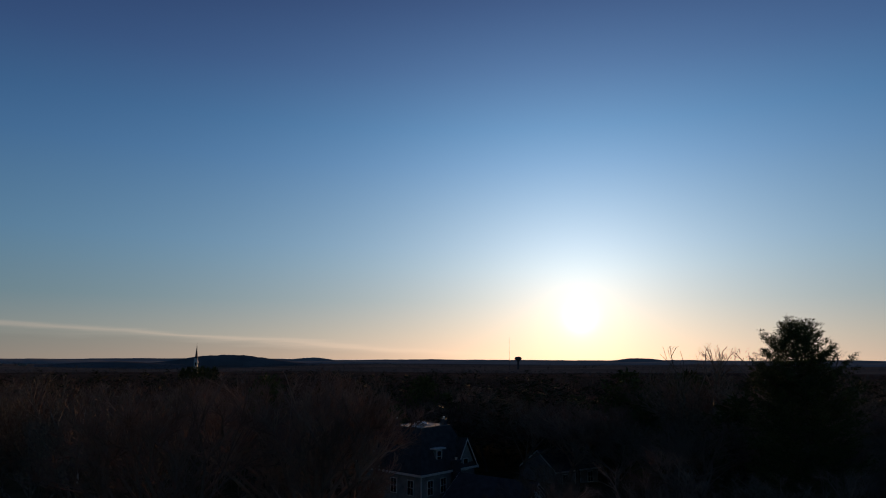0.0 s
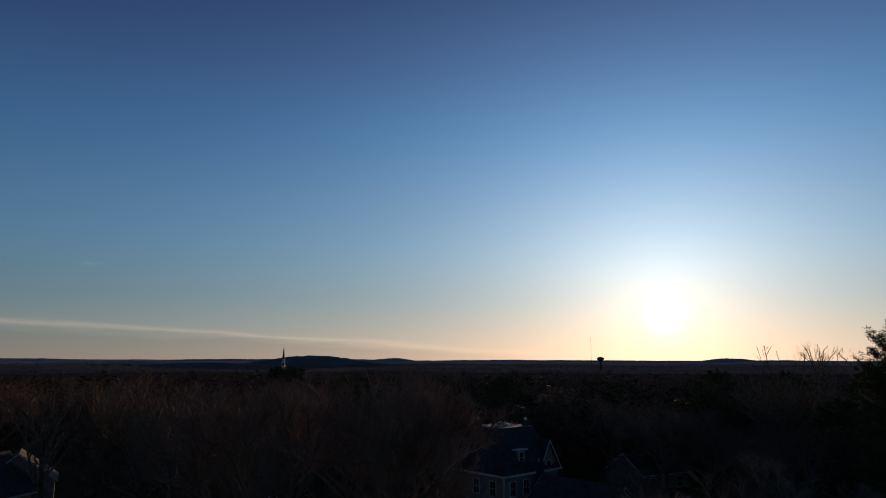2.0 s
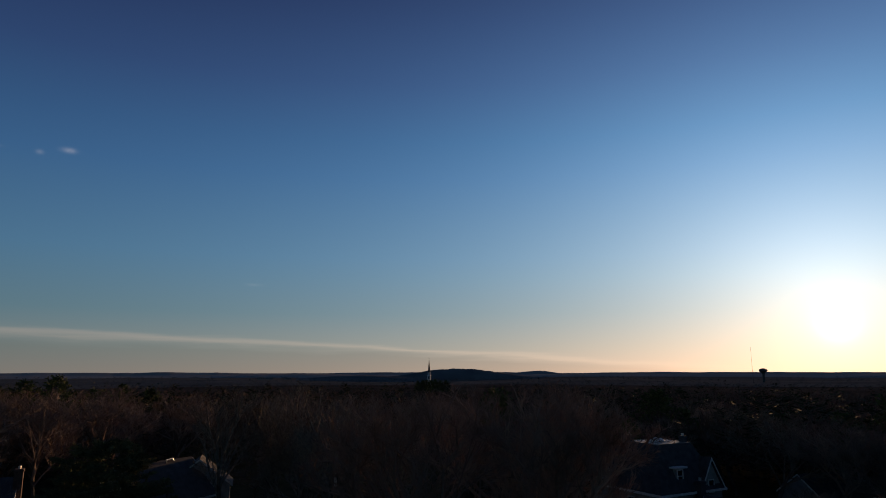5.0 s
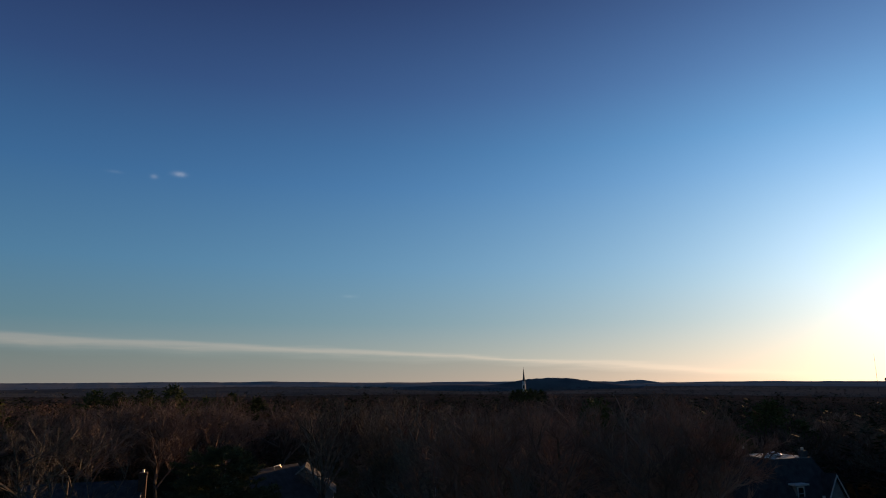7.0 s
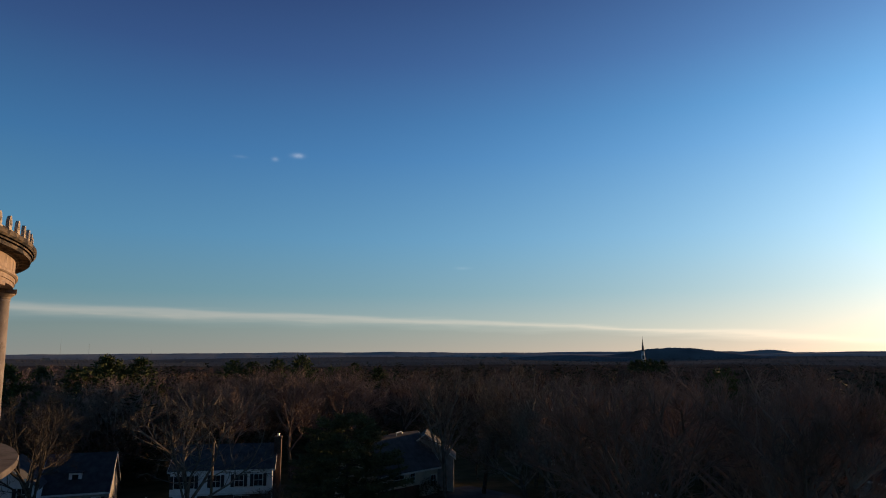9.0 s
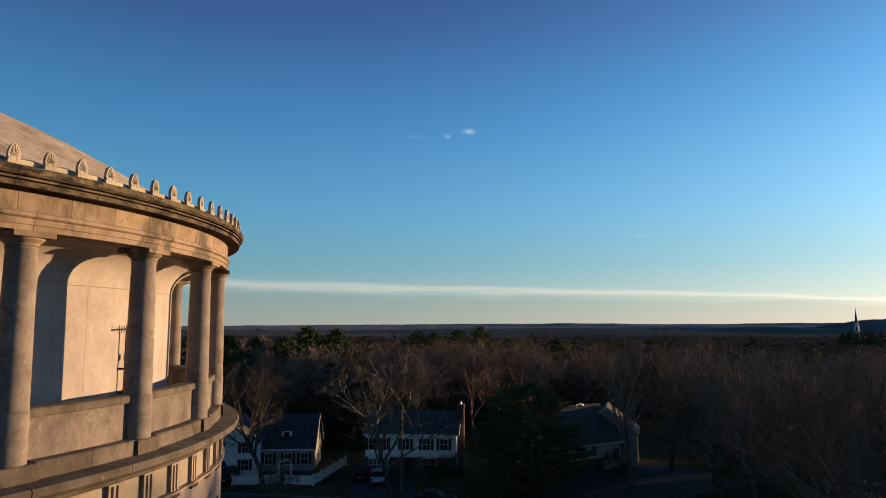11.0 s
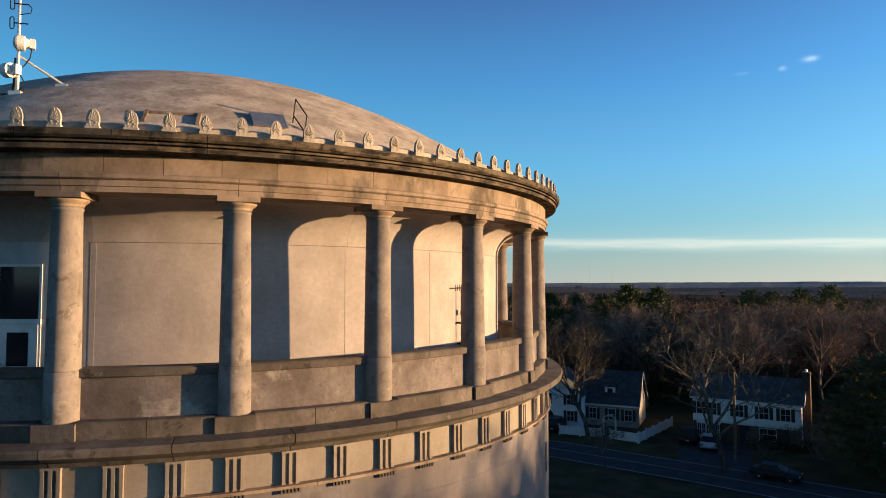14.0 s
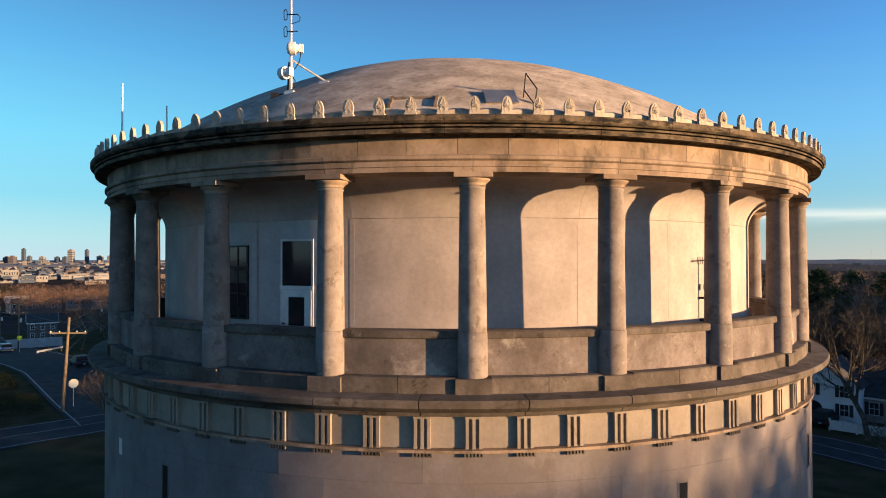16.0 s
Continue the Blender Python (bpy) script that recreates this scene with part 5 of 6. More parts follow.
# far woods: many small crowns of twigs, too many to count
V, F, mats = [], [], []
rnd = random.Random(9)
for c in range(18000):
    az = rnd.uniform(-64, 130)
    d = 178 * (14.0 ** rnd.random()) if c > 3900 else rnd.uniform(92, 180)
    if -62 < az < -30 and d < 380 and (d < 215 or rnd.random() < .6):
        continue
    x, y = EYE.x + d * math.sin(radians(az)), EYE.y + d * math.cos(radians(az))
    if -54 < az < -37 and d > 1150 and rnd.random() < .55:
        continue
    if d < 180 and (not free(x, y) or any(0 < (x - gx) * .995 - (y - gy) * .1 < 170 and abs((x - gx) * .1 + (y - gy) * .995) < 6.5 for gx, gy, gz in SUN_GAPS)):
        continue
    g = land(x, y)
    hgt, wid = rnd.uniform(8, 13.5), rnd.uniform(3.6, 6.5)
    pine = rnd.random() < .16
    if d < 180:
        hgt *= .92
    west = az < -34
    k0 = 115 if d < 320 else ((110 if west else 44) if d < 700 else (50 if west and d < 1200 else 16))
    for i in range(k0):
        a = rnd.uniform(0, 6.283)
        if pine:
            u = rnd.random()
            rr = wid * .8 * (1 - u) ** .7 * rnd.uniform(.5, 1)
            p = Vector((x + rr * math.cos(a), y + rr * math.sin(a), g + 2 + u * hgt))
            t = Vector((math.cos(a), math.sin(a), .3)) * rnd.uniform(.8, 1.6)
        else:
            # twigs stand out from a rounded dome
            c_ = rnd.uniform(-.15, 1.0)
            s_ = math.sqrt(1 - c_ * c_)
            k = rnd.uniform(.62, .95)
            out = Vector((math.cos(a) * s_, math.sin(a) * s_, c_))
            p = Vector((x, y, g + hgt * .50)) + Vector((out.x * wid * k, out.y * wid * k, out.z * hgt * .42 * k))
            t = (out + Vector((rnd.gauss(0, .35), rnd.gauss(0, .35), rnd.gauss(.25, .3)))).normalized() * rnd.uniform(.6, 1.5)
        w = rnd.uniform(.06, .16) * (1 + d / 500) * (1.8 if pine else 1) * (.45 if west else 1 + smooth(600, 1200, d))
        b = rnd.uniform(0, 6.283)
        s = Vector((math.cos(b) * w, math.sin(b) * w, rnd.uniform(-.3, .3) * w))
        k = len(V)
        V += [tuple(p - s), tuple(p + s), tuple(p + t)]
        F.append((k, k + 1, k + 2))
        # bare crowns beyond 1100 m take the haze-coloured woods
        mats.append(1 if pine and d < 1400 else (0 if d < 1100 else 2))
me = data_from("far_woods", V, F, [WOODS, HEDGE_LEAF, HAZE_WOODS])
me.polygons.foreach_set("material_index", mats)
tagged(new("far_woods", me), "endless bare brown woods dotted with dark pines", "woods", kind="stuff")

# ---------------------------------------------------------------- houses
def window(house, m, w, h, shutters=False, rows=2, trim=WHITE_PAINT, wide=.07):
    """A sash window set on a wall: m puts x along the wall, y into it, z up from the sill."""
    e = put("window", None, house, m)
    part("window_frame", boxes((-w / 2 - wide, -w / 2, -.06, .05, -wide, h + wide), (w / 2, w / 2 + wide, -.06, .05, -wide, h + wide), (-w / 2, w / 2, -.06, .05, h, h + wide), (-w / 2, w / 2, -.08, .05, -wide, 0), (-w / 2, w / 2, -.045, .02, h / 2 - .025, h / 2 + .025), (-.018, .018, -.04, .02, 0, h / 2 - .025), (-.018, .018, -.04, .02, h / 2 + .025, h)), trim, e)
    part("pane", boxes((-w / 2, w / 2, -.02, .02, 0, h)), WINDOW_DARK, e)
    if shutters:
        for s in (-1, 1):
            x = s * (w / 2 + wide + .2)
            part("shutter", boxes((x - .18, x + .18, -.05, .0, -.05, h + .05)), SHUTTER, e)
    return e


def gable_house(name, x, y, heading, length, depth, eave, ridge_h, wall_mat, label, overhang=.3, roof=SHINGLE, base=0.0):
    """A box with a gable roof: the front wall looks along -y before turning; the ridge runs along x. Origin at the middle of the front wall."""
    h = tagged(new(name), label, "house")
    h.matrix_basis = pose(x, y, land(x, y) + base, 0, 0, heading)
    L, D = length / 2, depth
    bm = bmesh.new()
    pts = [(0, -1.5), (D, -1.5), (D, eave), (D / 2, ridge_h - .05), (0, eave)]
    a = [bm.verts.new((-L, yy, zz)) for yy, zz in pts]
    b = [bm.verts.new((L, yy, zz)) for yy, zz in pts]
    bm.faces.new(a[::-1])
    bm.faces.new(b)
    for i in range(5):
        bm.faces.new((a[i], a[(i + 1) % 5], b[(i + 1) % 5], b[i]))
    bmesh.ops.recalc_face_normals(bm, faces=bm.faces)
    part("wall", bm, wall_mat, h)
    slope = (ridge_h - eave) / (D / 2)
    for s in (0, 1):
        bm = bmesh.new()
        y0, z0 = (-overhang, eave - overhang * slope) if s == 0 else (D + overhang, eave - overhang * slope)
        vs = []
        for xx in (-L - overhang, L + overhang):
            for yy, zz in ((y0, z0), (D / 2, ridge_h), (D / 2, ridge_h + .16), (y0, z0 + .16)):
                vs.append(bm.verts.new((xx, yy, zz)))
        bm.faces.new(vs[:4][::-1])
        bm.faces.new(vs[4:])
        for i in range(4):
            bm.faces.new((vs[i], vs[(i + 1) % 4], vs[4 + (i + 1) % 4], vs[4 + i]))
        bmesh.ops.recalc_face_normals(bm, faces=bm.faces)
        part("roof", bm, roof, h)
    part("fascia", boxes((-L - overhang, L + overhang, -overhang - .04, -overhang, eave - overhang * slope - .08, eave - overhang * slope + .12)), WHITE_PAINT, h)
    for sx in (-1, 1):
        bm = bmesh.new()
        xx = sx * (L + overhang)
        for yy0, zz0, yy1, zz1 in ((-overhang, eave - overhang * slope, D / 2, ridge_h), (D + overhang, eave - overhang * slope, D / 2, ridge_h)):
            vs = [bm.verts.new((xx + dx_, yy, zz)) for dx_ in (0, sx * .04) for yy, zz in ((yy0, zz0 - .06), (yy1, zz1 - .06), (yy1, zz1 + .15), (yy0, zz0 + .15))]
            for f in ((0, 1, 2, 3), (7, 6, 5, 4), (0, 4, 5, 1), (2, 6, 7, 3)):
                bm.faces.new([vs[i] for i in f])
        bmesh.ops.recalc_face_normals(bm, faces=bm.faces)
        part("rake_board", bm, WHITE_PAINT, h)
    return h


def chimney(house, x, y, w, d, z0, z1, material=BRICK):
    part("chimney", boxes((x - w / 2, x + w / 2, y - d / 2, y + d / 2, z0, z1), (x - w / 2 - .06, x + w / 2 + .06, y - d / 2 - .06, y + d / 2 + .06, z1 - .25, z1 - .08)), material, house)
    bm = bmesh.new()
    tube(bm, (x, y, z1), (x, y, z1 + .28), .14)
    part("chimney_pot", bm, GALV, house)


# white two-storey house by the driveway
dxy = Vector((9.3, -5.5))
head = math.degrees(math.atan2(dxy.y, dxy.x))
hb = gable_house("house", 45.5, 46.8, head - 7, 10.9, 8.0, 4.9, 7.0, CLAPBOARD, "white clapboard two-storey house with black shutters and a brick chimney", .35)
# the ground floor's deep shade is in the brick colour
part("brick_front", boxes((-5.45, 5.45, -.06, .0, -1.0, 2.15)), DARK_SHADED_BRICK, hb, "brick ground floor front, deep shade put into its colour")
part("overhang_band", boxes((-5.5, 5.5, -.32, .0, 2.15, 2.38)), WHITE_PAINT, hb)
part("upper_front", boxes((-5.5, 5.5, -.30, .0, 2.38, 4.75)), CLAPBOARD, hb)
for x, w in ((4.0, .9), (1.9, .9), (-.6, .9)):
    window(hb, pose(x, -.32, 3.05), w, 1.25, True)
window(hb, pose(-4.0, -.32, 3.0), 2.1, 1.3, True)
window(hb, pose(2.2, -.08, .75), 1.6, 1.2)
part("bay_window_body", boxes((-5.0, -2.6, -.7, .0, .3, .62)), WHITE_PAINT, hb, "white bay window under the overhang")
part("bay_window_head", boxes((-5.05, -2.55, -.75, .0, 2.0, 2.15)), WHITE_PAINT, hb)
for i in range(5):
    window(hb, pose(-4.75 + i * .48, -.68, .66), .36, 1.3, wide=.05)
part("front_door", boxes((-.6, .4, -.12, -.06, 0, 2.05)), SHUTTER, hb)
# chimney in the darkened brick, for the shade on its front
chimney(hb, 5.85, 2.6, .8, 1.2, -1, 8.1, DARK_SHADED_BRICK)
# white cape with a gabled barn end behind the fence
ha = gable_house("house", 33.8, 57.5, head + 1, 6.6, 7.0, 2.9, 6.4, GREY_SIDING, "grey cape house with a dormer and a dark shingled roof", .3)
for x in (-2.2, .2, 2.2):
    window(ha, pose(x, -.03, .85), .85, 1.3, True)
dm = put("dormer", None, ha, pose(-.2, 1.0, 3.4))
part("dormer_body", boxes((-.65, .65, 0, 2.2, 0, 1.35)), CLAPBOARD, dm)
part("dormer_roof", boxes((-.85, .85, -.2, 2.4, 1.35, 1.45)), SHINGLE, dm)
part("dormer_pane", boxes((-.32, .32, -.02, .02, .3, 1.15)), WINDOW_DARK, dm)
barn = gable_house("house", 25.8, 62.4, head - 90 + 4, 7.5, 6.2, 4.1, 6.5, CLAPBOARD, "white gable-fronted house end with an arched garage opening", .3)
# the gable looks to the street
for yy in (1.7, 4.9):
    window(barn, pose(3.78, yy, 2.9, 0, 0, 90), .8, 1.2, True)
window(barn, pose(3.78, 4.9, .9, 0, 0, 90), .8, 1.2, True)
bm = bmesh.new()
ar = [(-1.15, 0), (1.15, 0), (1.15, 1.5)] + [(1.15 * math.cos(radians(a)), 1.5 + .75 * math.sin(radians(a))) for a in range(15, 180, 15)] + [(-1.15, 1.5)]
f0 = [bm.verts.new((xx, -.03, zz)) for xx, zz in ar]
f1 = [bm.verts.new((xx, .05, zz)) for xx, zz in ar]
bm.faces.new(f0)
bm.faces.new(f1[::-1])
for i in range(len(ar)):
    j = (i + 1) % len(ar)
    bm.faces.new((f0[j], f0[i], f1[i], f1[j]))
bmesh.ops.recalc_face_normals(bm, faces=bm.faces)
part("garage_opening", bm, WINDOW_DARK, barn, "dark arched garage opening", m=pose(3.77, 1.6, 0, 0, 0, 90))
# low tan house beside the yard
hc = gable_house("house", 61.2, 32.7, -2, 9.3, 8.0, 3.5, 6.9, TAN_SIDING, "low tan house with a wide grey shingled roof", .5, roof=GREY_ROOF)
wing = gable_house("house", 65.2, 38.7, 221, 4.0, 7.0, 3.8, 6.5, GREY_SIDING, "grey gabled wing with a pale verge beside the low house", .3, roof=GREY_ROOF)
window(wing, pose(2.03, 3.4, 1.2, 0, 0, 90), .9, 1.3)
# dark sheet on the wall puts the porch recess's shade in as colour
part("porch_shade_sheet", boxes((-4.6, 1.6, -.05, .0, -1.0, 1.5)), DARK_SHADED_BRICK, hc, "dark sheet for the shade of the porch recess")
window(hc, pose(-1.6, -.03, 1.95), 1.5, 1.0)
window(hc, pose(.5, -.03, 2.1), .7, .8)
window(hc, pose(3.9, -.03, 1.1), .8, 1.2)
bm = bmesh.new()
for a, b in (((1.2, 3.6, 6.75), (1.2, 3.6, 7.15)), ((1.0, 3.5, 7.12), (2.1, 3.7, 7.2)), ((2.1, 3.7, 7.2), (2.3, 3.7, 6.9))):
    tube(bm, a, b, .05, n=6)
part("roof_vent", bm, GALV, hc, "bent pale metal vent on the ridge")
# mansard house to the west
hd = tagged(new("house"), "grey house with a tall dark hipped roof and white gables", "house")
hd.matrix_basis = pose(78.8, -15.1, 0.0, 0, 0, -36)
E_, T_ = 5.4, 10.1
part("wall", boxes((0, 9.2, 0, 8.8, -2, E_)), GREY_SIDING, hd)
bm = bmesh.new()
lo = [bm.verts.new(v) for v in ((-.4, -.4, E_), (9.6, -.4, E_), (9.6, 9.2, E_), (-.4, 9.2, E_))]
hi = [bm.verts.new(v) for v in ((2.0, 2.0, T_), (7.2, 2.0, T_), (7.2, 6.8, T_), (2.0, 6.8, T_))]
bm.faces.new(lo[::-1])
bm.faces.new(hi)
for i in range(4):
    bm.faces.new((lo[i], lo[(i + 1) % 4], hi[(i + 1) % 4], hi[i]))
part("roof", bm, SHINGLE, hd, "tall dark hipped roof")
part("roof_deck", boxes((2.0, 7.2, 2.0, 6.8, T_ + .01, T_ + .1)), COPPER_DARK, hd, "flat pale roof deck")
part("eave_board", boxes((-.45, 9.65, -.45, -.40, E_ - .12, E_ + .12), (-.45, -.40, -.40, 9.2, E_ - .12, E_ + .12), (9.60, 9.65, -.40, 9.2, E_ - .12, E_ + .12)), WHITE_PAINT, hd)
part("corner_board", boxes((-.06, .06, -.06, .06, -1, E_ - .12)), WHITE_PAINT, hd)
bm = lathe([(.85, 0), (.75, .18), (.5, .34), (.2, .42)], 20, centre=(4.6, 4.4, T_ + .1))
part("skylight_dome", bm, DISH_WHITE, hd, "pale domed skylight", smooth=True)
chimney(hd, 2.4, 6.3, .6, .6, T_ - 1, T_ + .75, SLATE)
chimney(hd, 6.7, 2.6, .6, .6, T_ - 1, T_ + .75, SLATE)


def cross_gable(house, m, w, eave, peak, deep):
    """A wall gable that breaks through the eaves: m puts x along the wall, y into it."""
    g = put("gable", None, house, m)
    bm = bmesh.new()
    pts = [(-w / 2, eave - 2.2), (w / 2, eave - 2.2), (w / 2, eave), (0, peak), (-w / 2, eave)]
    a = [bm.verts.new((xx, -.1, zz)) for xx, zz in pts]
    b = [bm.verts.new((xx, deep, zz)) for xx, zz in pts]
    bm.faces.new(a)
    bm.faces.new(b[::-1])
    for i in range(5):
        bm.faces.new((a[(i + 1) % 5], a[i], b[i], b[(i + 1) % 5]))
    bmesh.ops.recalc_face_normals(bm, faces=bm.faces)
    part("gable_wall", bm, GREY_SIDING, g)
    for s in (-1, 1):
        bm = bmesh.new()
        vs = [bm.verts.new((xx, yy, zz)) for yy in (-.4, deep) for xx, zz in ((s * (w / 2 + .3), eave - .35), (0, peak + .03), (0, peak + .2), (s * (w / 2 + .3), eave - .18))]
        bm.faces.new(vs[:4])
        bm.faces.new(vs[4:][::-1])
        for i in range(4):
            bm.faces.new((vs[(i + 1) % 4], vs[i], vs[4 + i], vs[4 + (i + 1) % 4]))
        bmesh.ops.recalc_face_normals(bm, faces=bm.faces)
        part("gable_roof", bm, SHINGLE, g)
        bm = bmesh.new()
        vs = [bm.verts.new((xx, yy, zz)) for yy in (-.46, -.41) for xx, zz in ((s * (w / 2 + .3), eave - .42), (0, peak - .06), (0, peak + .2), (s * (w / 2 + .3), eave - .16))]
        bm.faces.new(vs[:4])
        bm.faces.new(vs[4:][::-1])
        for i in range(4):
            bm.faces.new((vs[(i + 1) % 4], vs[i], vs[4 + i], vs[4 + (i + 1) % 4]))
        bmesh.ops.recalc_face_normals(bm, faces=bm.faces)
        part("verge_board", bm, WHITE_PAINT, g)
    part("gable_pane", boxes((-.38, .38, -.14, -.08, eave - .4, eave + .8)), WINDOW_DARK, g)
    part("gable_window_frame", boxes((-.46, -.38, -.17, -.08, eave - .48, eave + .88), (.38, .46, -.17, -.08, eave - .48, eave + .88), (-.38, .38, -.17, -.08, eave + .8, eave + .88), (-.38, .38, -.17, -.08, eave - .48, eave - .4), (-.38, .38, -.16, -.08, eave + .18, eave + .22)), WHITE_PAINT, g)
    return g


cross_gable(hd, pose(7.5, 0, 0), 3.4, E_ + .2, E_ + 3.2, 3)
cross_gable(hd, pose(0, 8.3, 0, 0, 0, -90), 3.6, E_ + .5, E_ + 4.2, 3)
for x in (1.4, 3.6):
    window(hd, pose(x, -.03, 3.2), .85, 1.5, trim=WHITE_PAINT)
for yy in (1.6, 4.2):
    window(hd, pose(-.03, yy, 3.2, 0, 0, -90), .85, 1.5)
dm = put("dormer", None, hd, pose(3.3, .35, E_ + 1.1))
part("dormer_body", boxes((-.6, .6, 0, 1.8, -.3, 1.35)), GREY_SIDING, dm)
part("dormer_roof", boxes((-.95, .95, -.25, 2.0, 1.35, 1.5)), WHITE_PAINT, dm)
part("dormer_pane", boxes((-.34, .34, -.03, .02, .0, 1.15)), WINDOW_DARK, dm)
part("dormer_frame", boxes((-.44, -.34, -.06, .02, -.1, 1.25), (.34, .44, -.06, .02, -.1, 1.25), (-.34, .34, -.06, .02, 1.15, 1.25), (-.34, .34, -.06, .02, -.1, 0), (-.34, .34, -.05, .02, .55, .6)), WHITE_PAINT, dm)
chimney(hd, 5.2, -.6, .8, .7, -1, E_ + 1.2, SLATE)
he = gable_house("house", 74.9, -21.8, 238, 9.3, 6.0, 3.4, 5.5, CLAPBOARD, "small white gabled house with a dark shingled roof", .3, base=-2.0)
window(he, pose(4.68, 3.0, 3.4, 0, 0, 90), .6, .8)
hf = gable_house("house", 98, -34, -50, 8, 6.5, 3.4, 5.6, GREY_SIDING, "grey gabled house half hidden by bare trees", .3, base=-1.5)
for x in (-2.4, 0, 2.4):
    window(hf, pose(x, -.03, 1.5), .9, 1.3)


# ---------------------------------------------------------------- fence, arbour, poles, signs
def picket_run(x0, y0, x1, y1, label):
    """A white panel fence from one point to the other."""
    f = tagged(new("fence"), label, "fence")
    L = math.hypot(x1 - x0, y1 - y0)
    f.matrix_basis = pose(x0, y0, land(x0, y0), 0, 0, math.degrees(math.atan2(y1 - y0, x1 - x0)))
    n = max(1, round(L / 2.3))
    for i in range(n + 1):
        x = L * i / n
        part("post", boxes((x - .07, x + .07, -.07, .07, -.3, 1.22), (x - .10, x + .10, -.10, .10, 1.22, 1.27)), WHITE_PAINT, f)
    for i in range(n):
        a, b = L * i / n + .07, L * (i + 1) / n - .07
        part("rail", boxes((a, b, -.03, .03, 1.02, 1.12)), WHITE_PAINT, f)
        part("rail", boxes((a, b, -.03, .03, .12, .22)), WHITE_PAINT, f)
        part("panel", boxes((a, b, -.012, .012, .22, 1.02)), WHITE_PAINT, f)
    return f


picket_run(26.2, 53.6, 30.6, 51.4, "white panel fence along the roadside lawn")
picket_run(31.4, 50.8, 33.9, 48.6, "white panel fence along the roadside lawn")
picket_run(34.1, 48.8, 41.4, 56.6, "white panel fence running back beside the driveway")
arb = tagged(new("garden_arbour"), "white wooden garden arch at the gap in the fence", "arbour")
arb.matrix_basis = pose(32.0, 52.6, land(32, 50), 0, 0, head)
for x in (-.7, .7):
    part("post", boxes((x - .05, x + .05, -.3, -.2, -.2, 1.9)), WHITE_PAINT, arb)
    part("post", boxes((x - .05, x + .05, .2, .3, -.2, 1.9)), WHITE_PAINT, arb)
for yy in (-.25, .25):
    bm = bmesh.new()
    for i in range(8):
        a0, a1 = math.pi * i / 8, math.pi * (i + 1) / 8
        tube(bm, (.7 * math.cos(a0), yy, 1.9 + .45 * math.sin(a0)), (.7 * math.cos(a1), yy, 1.9 + .45 * math.sin(a1)), .04, n=6)
    part("arch", bm, WHITE_PAINT, arb)


def power_pole(x, y, hgt, label, rz=0, arm=True, tilt=0):
    p = tagged(new("utility_pole"), label, "pole")
    p.matrix_basis = pose(x, y, land(x, y), 0, tilt, rz)
    bm = bmesh.new()
    tube(bm, (0, 0, -.5), (0, 0, hgt), .16, .11, 10)
    part("shaft", bm, POLE_WOOD, p)
    if arm:
        for zz in (hgt - 1.5,):
            part("crossarm", boxes((-1.5, 1.5, -.06, .06, zz, zz + .12)), POLE_WOOD, p)
            for xx in (-1.4, -.7, .7, 1.4):
                bm = lathe([(.04, 0), (.06, .05), (.06, .1), (.03, .15)], 8, centre=(xx, 0, zz + .12))
                part("insulator", bm, GALV, p)
        if x < -60:
            bm = lathe([(.18, 0), (.2, .05), (.2, .7), (.15, .78)], 12, centre=(.32, 0, hgt - 3.2))
            part("transformer", bm, GALV, p)
    return p


POLES = [(-44.2, 24.8, 8.7), (-104.5, 72.3, 8.2), (-128.0, 88.0, 8.0), (-160.0, 109.0, 8.0), (-121.4, 109.6, 8.4)]
for i, (x, y, hh) in enumerate(POLES):
    power_pole(x, y, hh, "weathered brown timber utility pole with crossarms", 50 + 3 * i, tilt=3.2 if i == 0 else 0)
power_pole(41.1, 41.0, 8.8, "bare timber utility pole by the driveway", 0, arm=False)


def wire(a, b, sag, label="thin black overhead cable between poles"):
    bm = bmesh.new()
    a, b = Vector(a), Vector(b)
    n = 14
    pts = [a.lerp(b, i / n) - Vector((0, 0, sag * 4 * (i / n) * (1 - i / n))) for i in range(n + 1)]
    for p, q in zip(pts, pts[1:]):
        tube(bm, p, q, .022, n=4)
    me_ = bpy.data.meshes.new("overhead_cable")
    bm.to_mesh(me_)
    bm.free()
    me_.materials.append(BLACK_IRON)
    tagged(new("overhead_cable", me_), label, "cable")


for (x0, y0, h0), (x1, y1, h1) in zip(POLES[:4], POLES[1:4]):
    for dz_ in (.4, 1.8, 3.4):
        wire((x0, y0, land(x0, y0) + h0 - dz_), (x1, y1, land(x1, y1) + h1 - dz_), .5)
x0, y0, h0 = POLES[0]
for dz_, ex in ((.5, -96), (1.7, -98), (2.6, -94)):
    wire((x0, y0, land(x0, y0) + h0 - dz_), (ex, 20, land(ex, 20) + 8.5 - dz_), .9)
x1, y1, h1 = POLES[4]
for dz_, e_ in ((.5, .4), (1.6, 1.2), (2.4, 1.9), (3.4, 2.8)):
    wire((x0, y0, land(x0, y0) + h0 - dz_), (x1, y1, land(x1, y1) + h1 - e_), .7)

stop = tagged(new("stop_sign"), "octagonal road sign, bare metal back, on a thin post", "sign")
sx, sy = -44.9, 26.7
stop.matrix_basis = pose(sx, sy, land(sx, sy), 0, 0, 55)
bm = lathe([(.44, 0), (.44, .006)], 8)
bmesh.ops.transform(bm, matrix=Matrix.Translation((0, -.03, 2.25)) @ Matrix.Rotation(radians(90), 4, "X") @ Matrix.Rotation(radians(22.5), 4, "Z"), verts=bm.verts)
part("plate", bm, SIGN_METAL, stop)
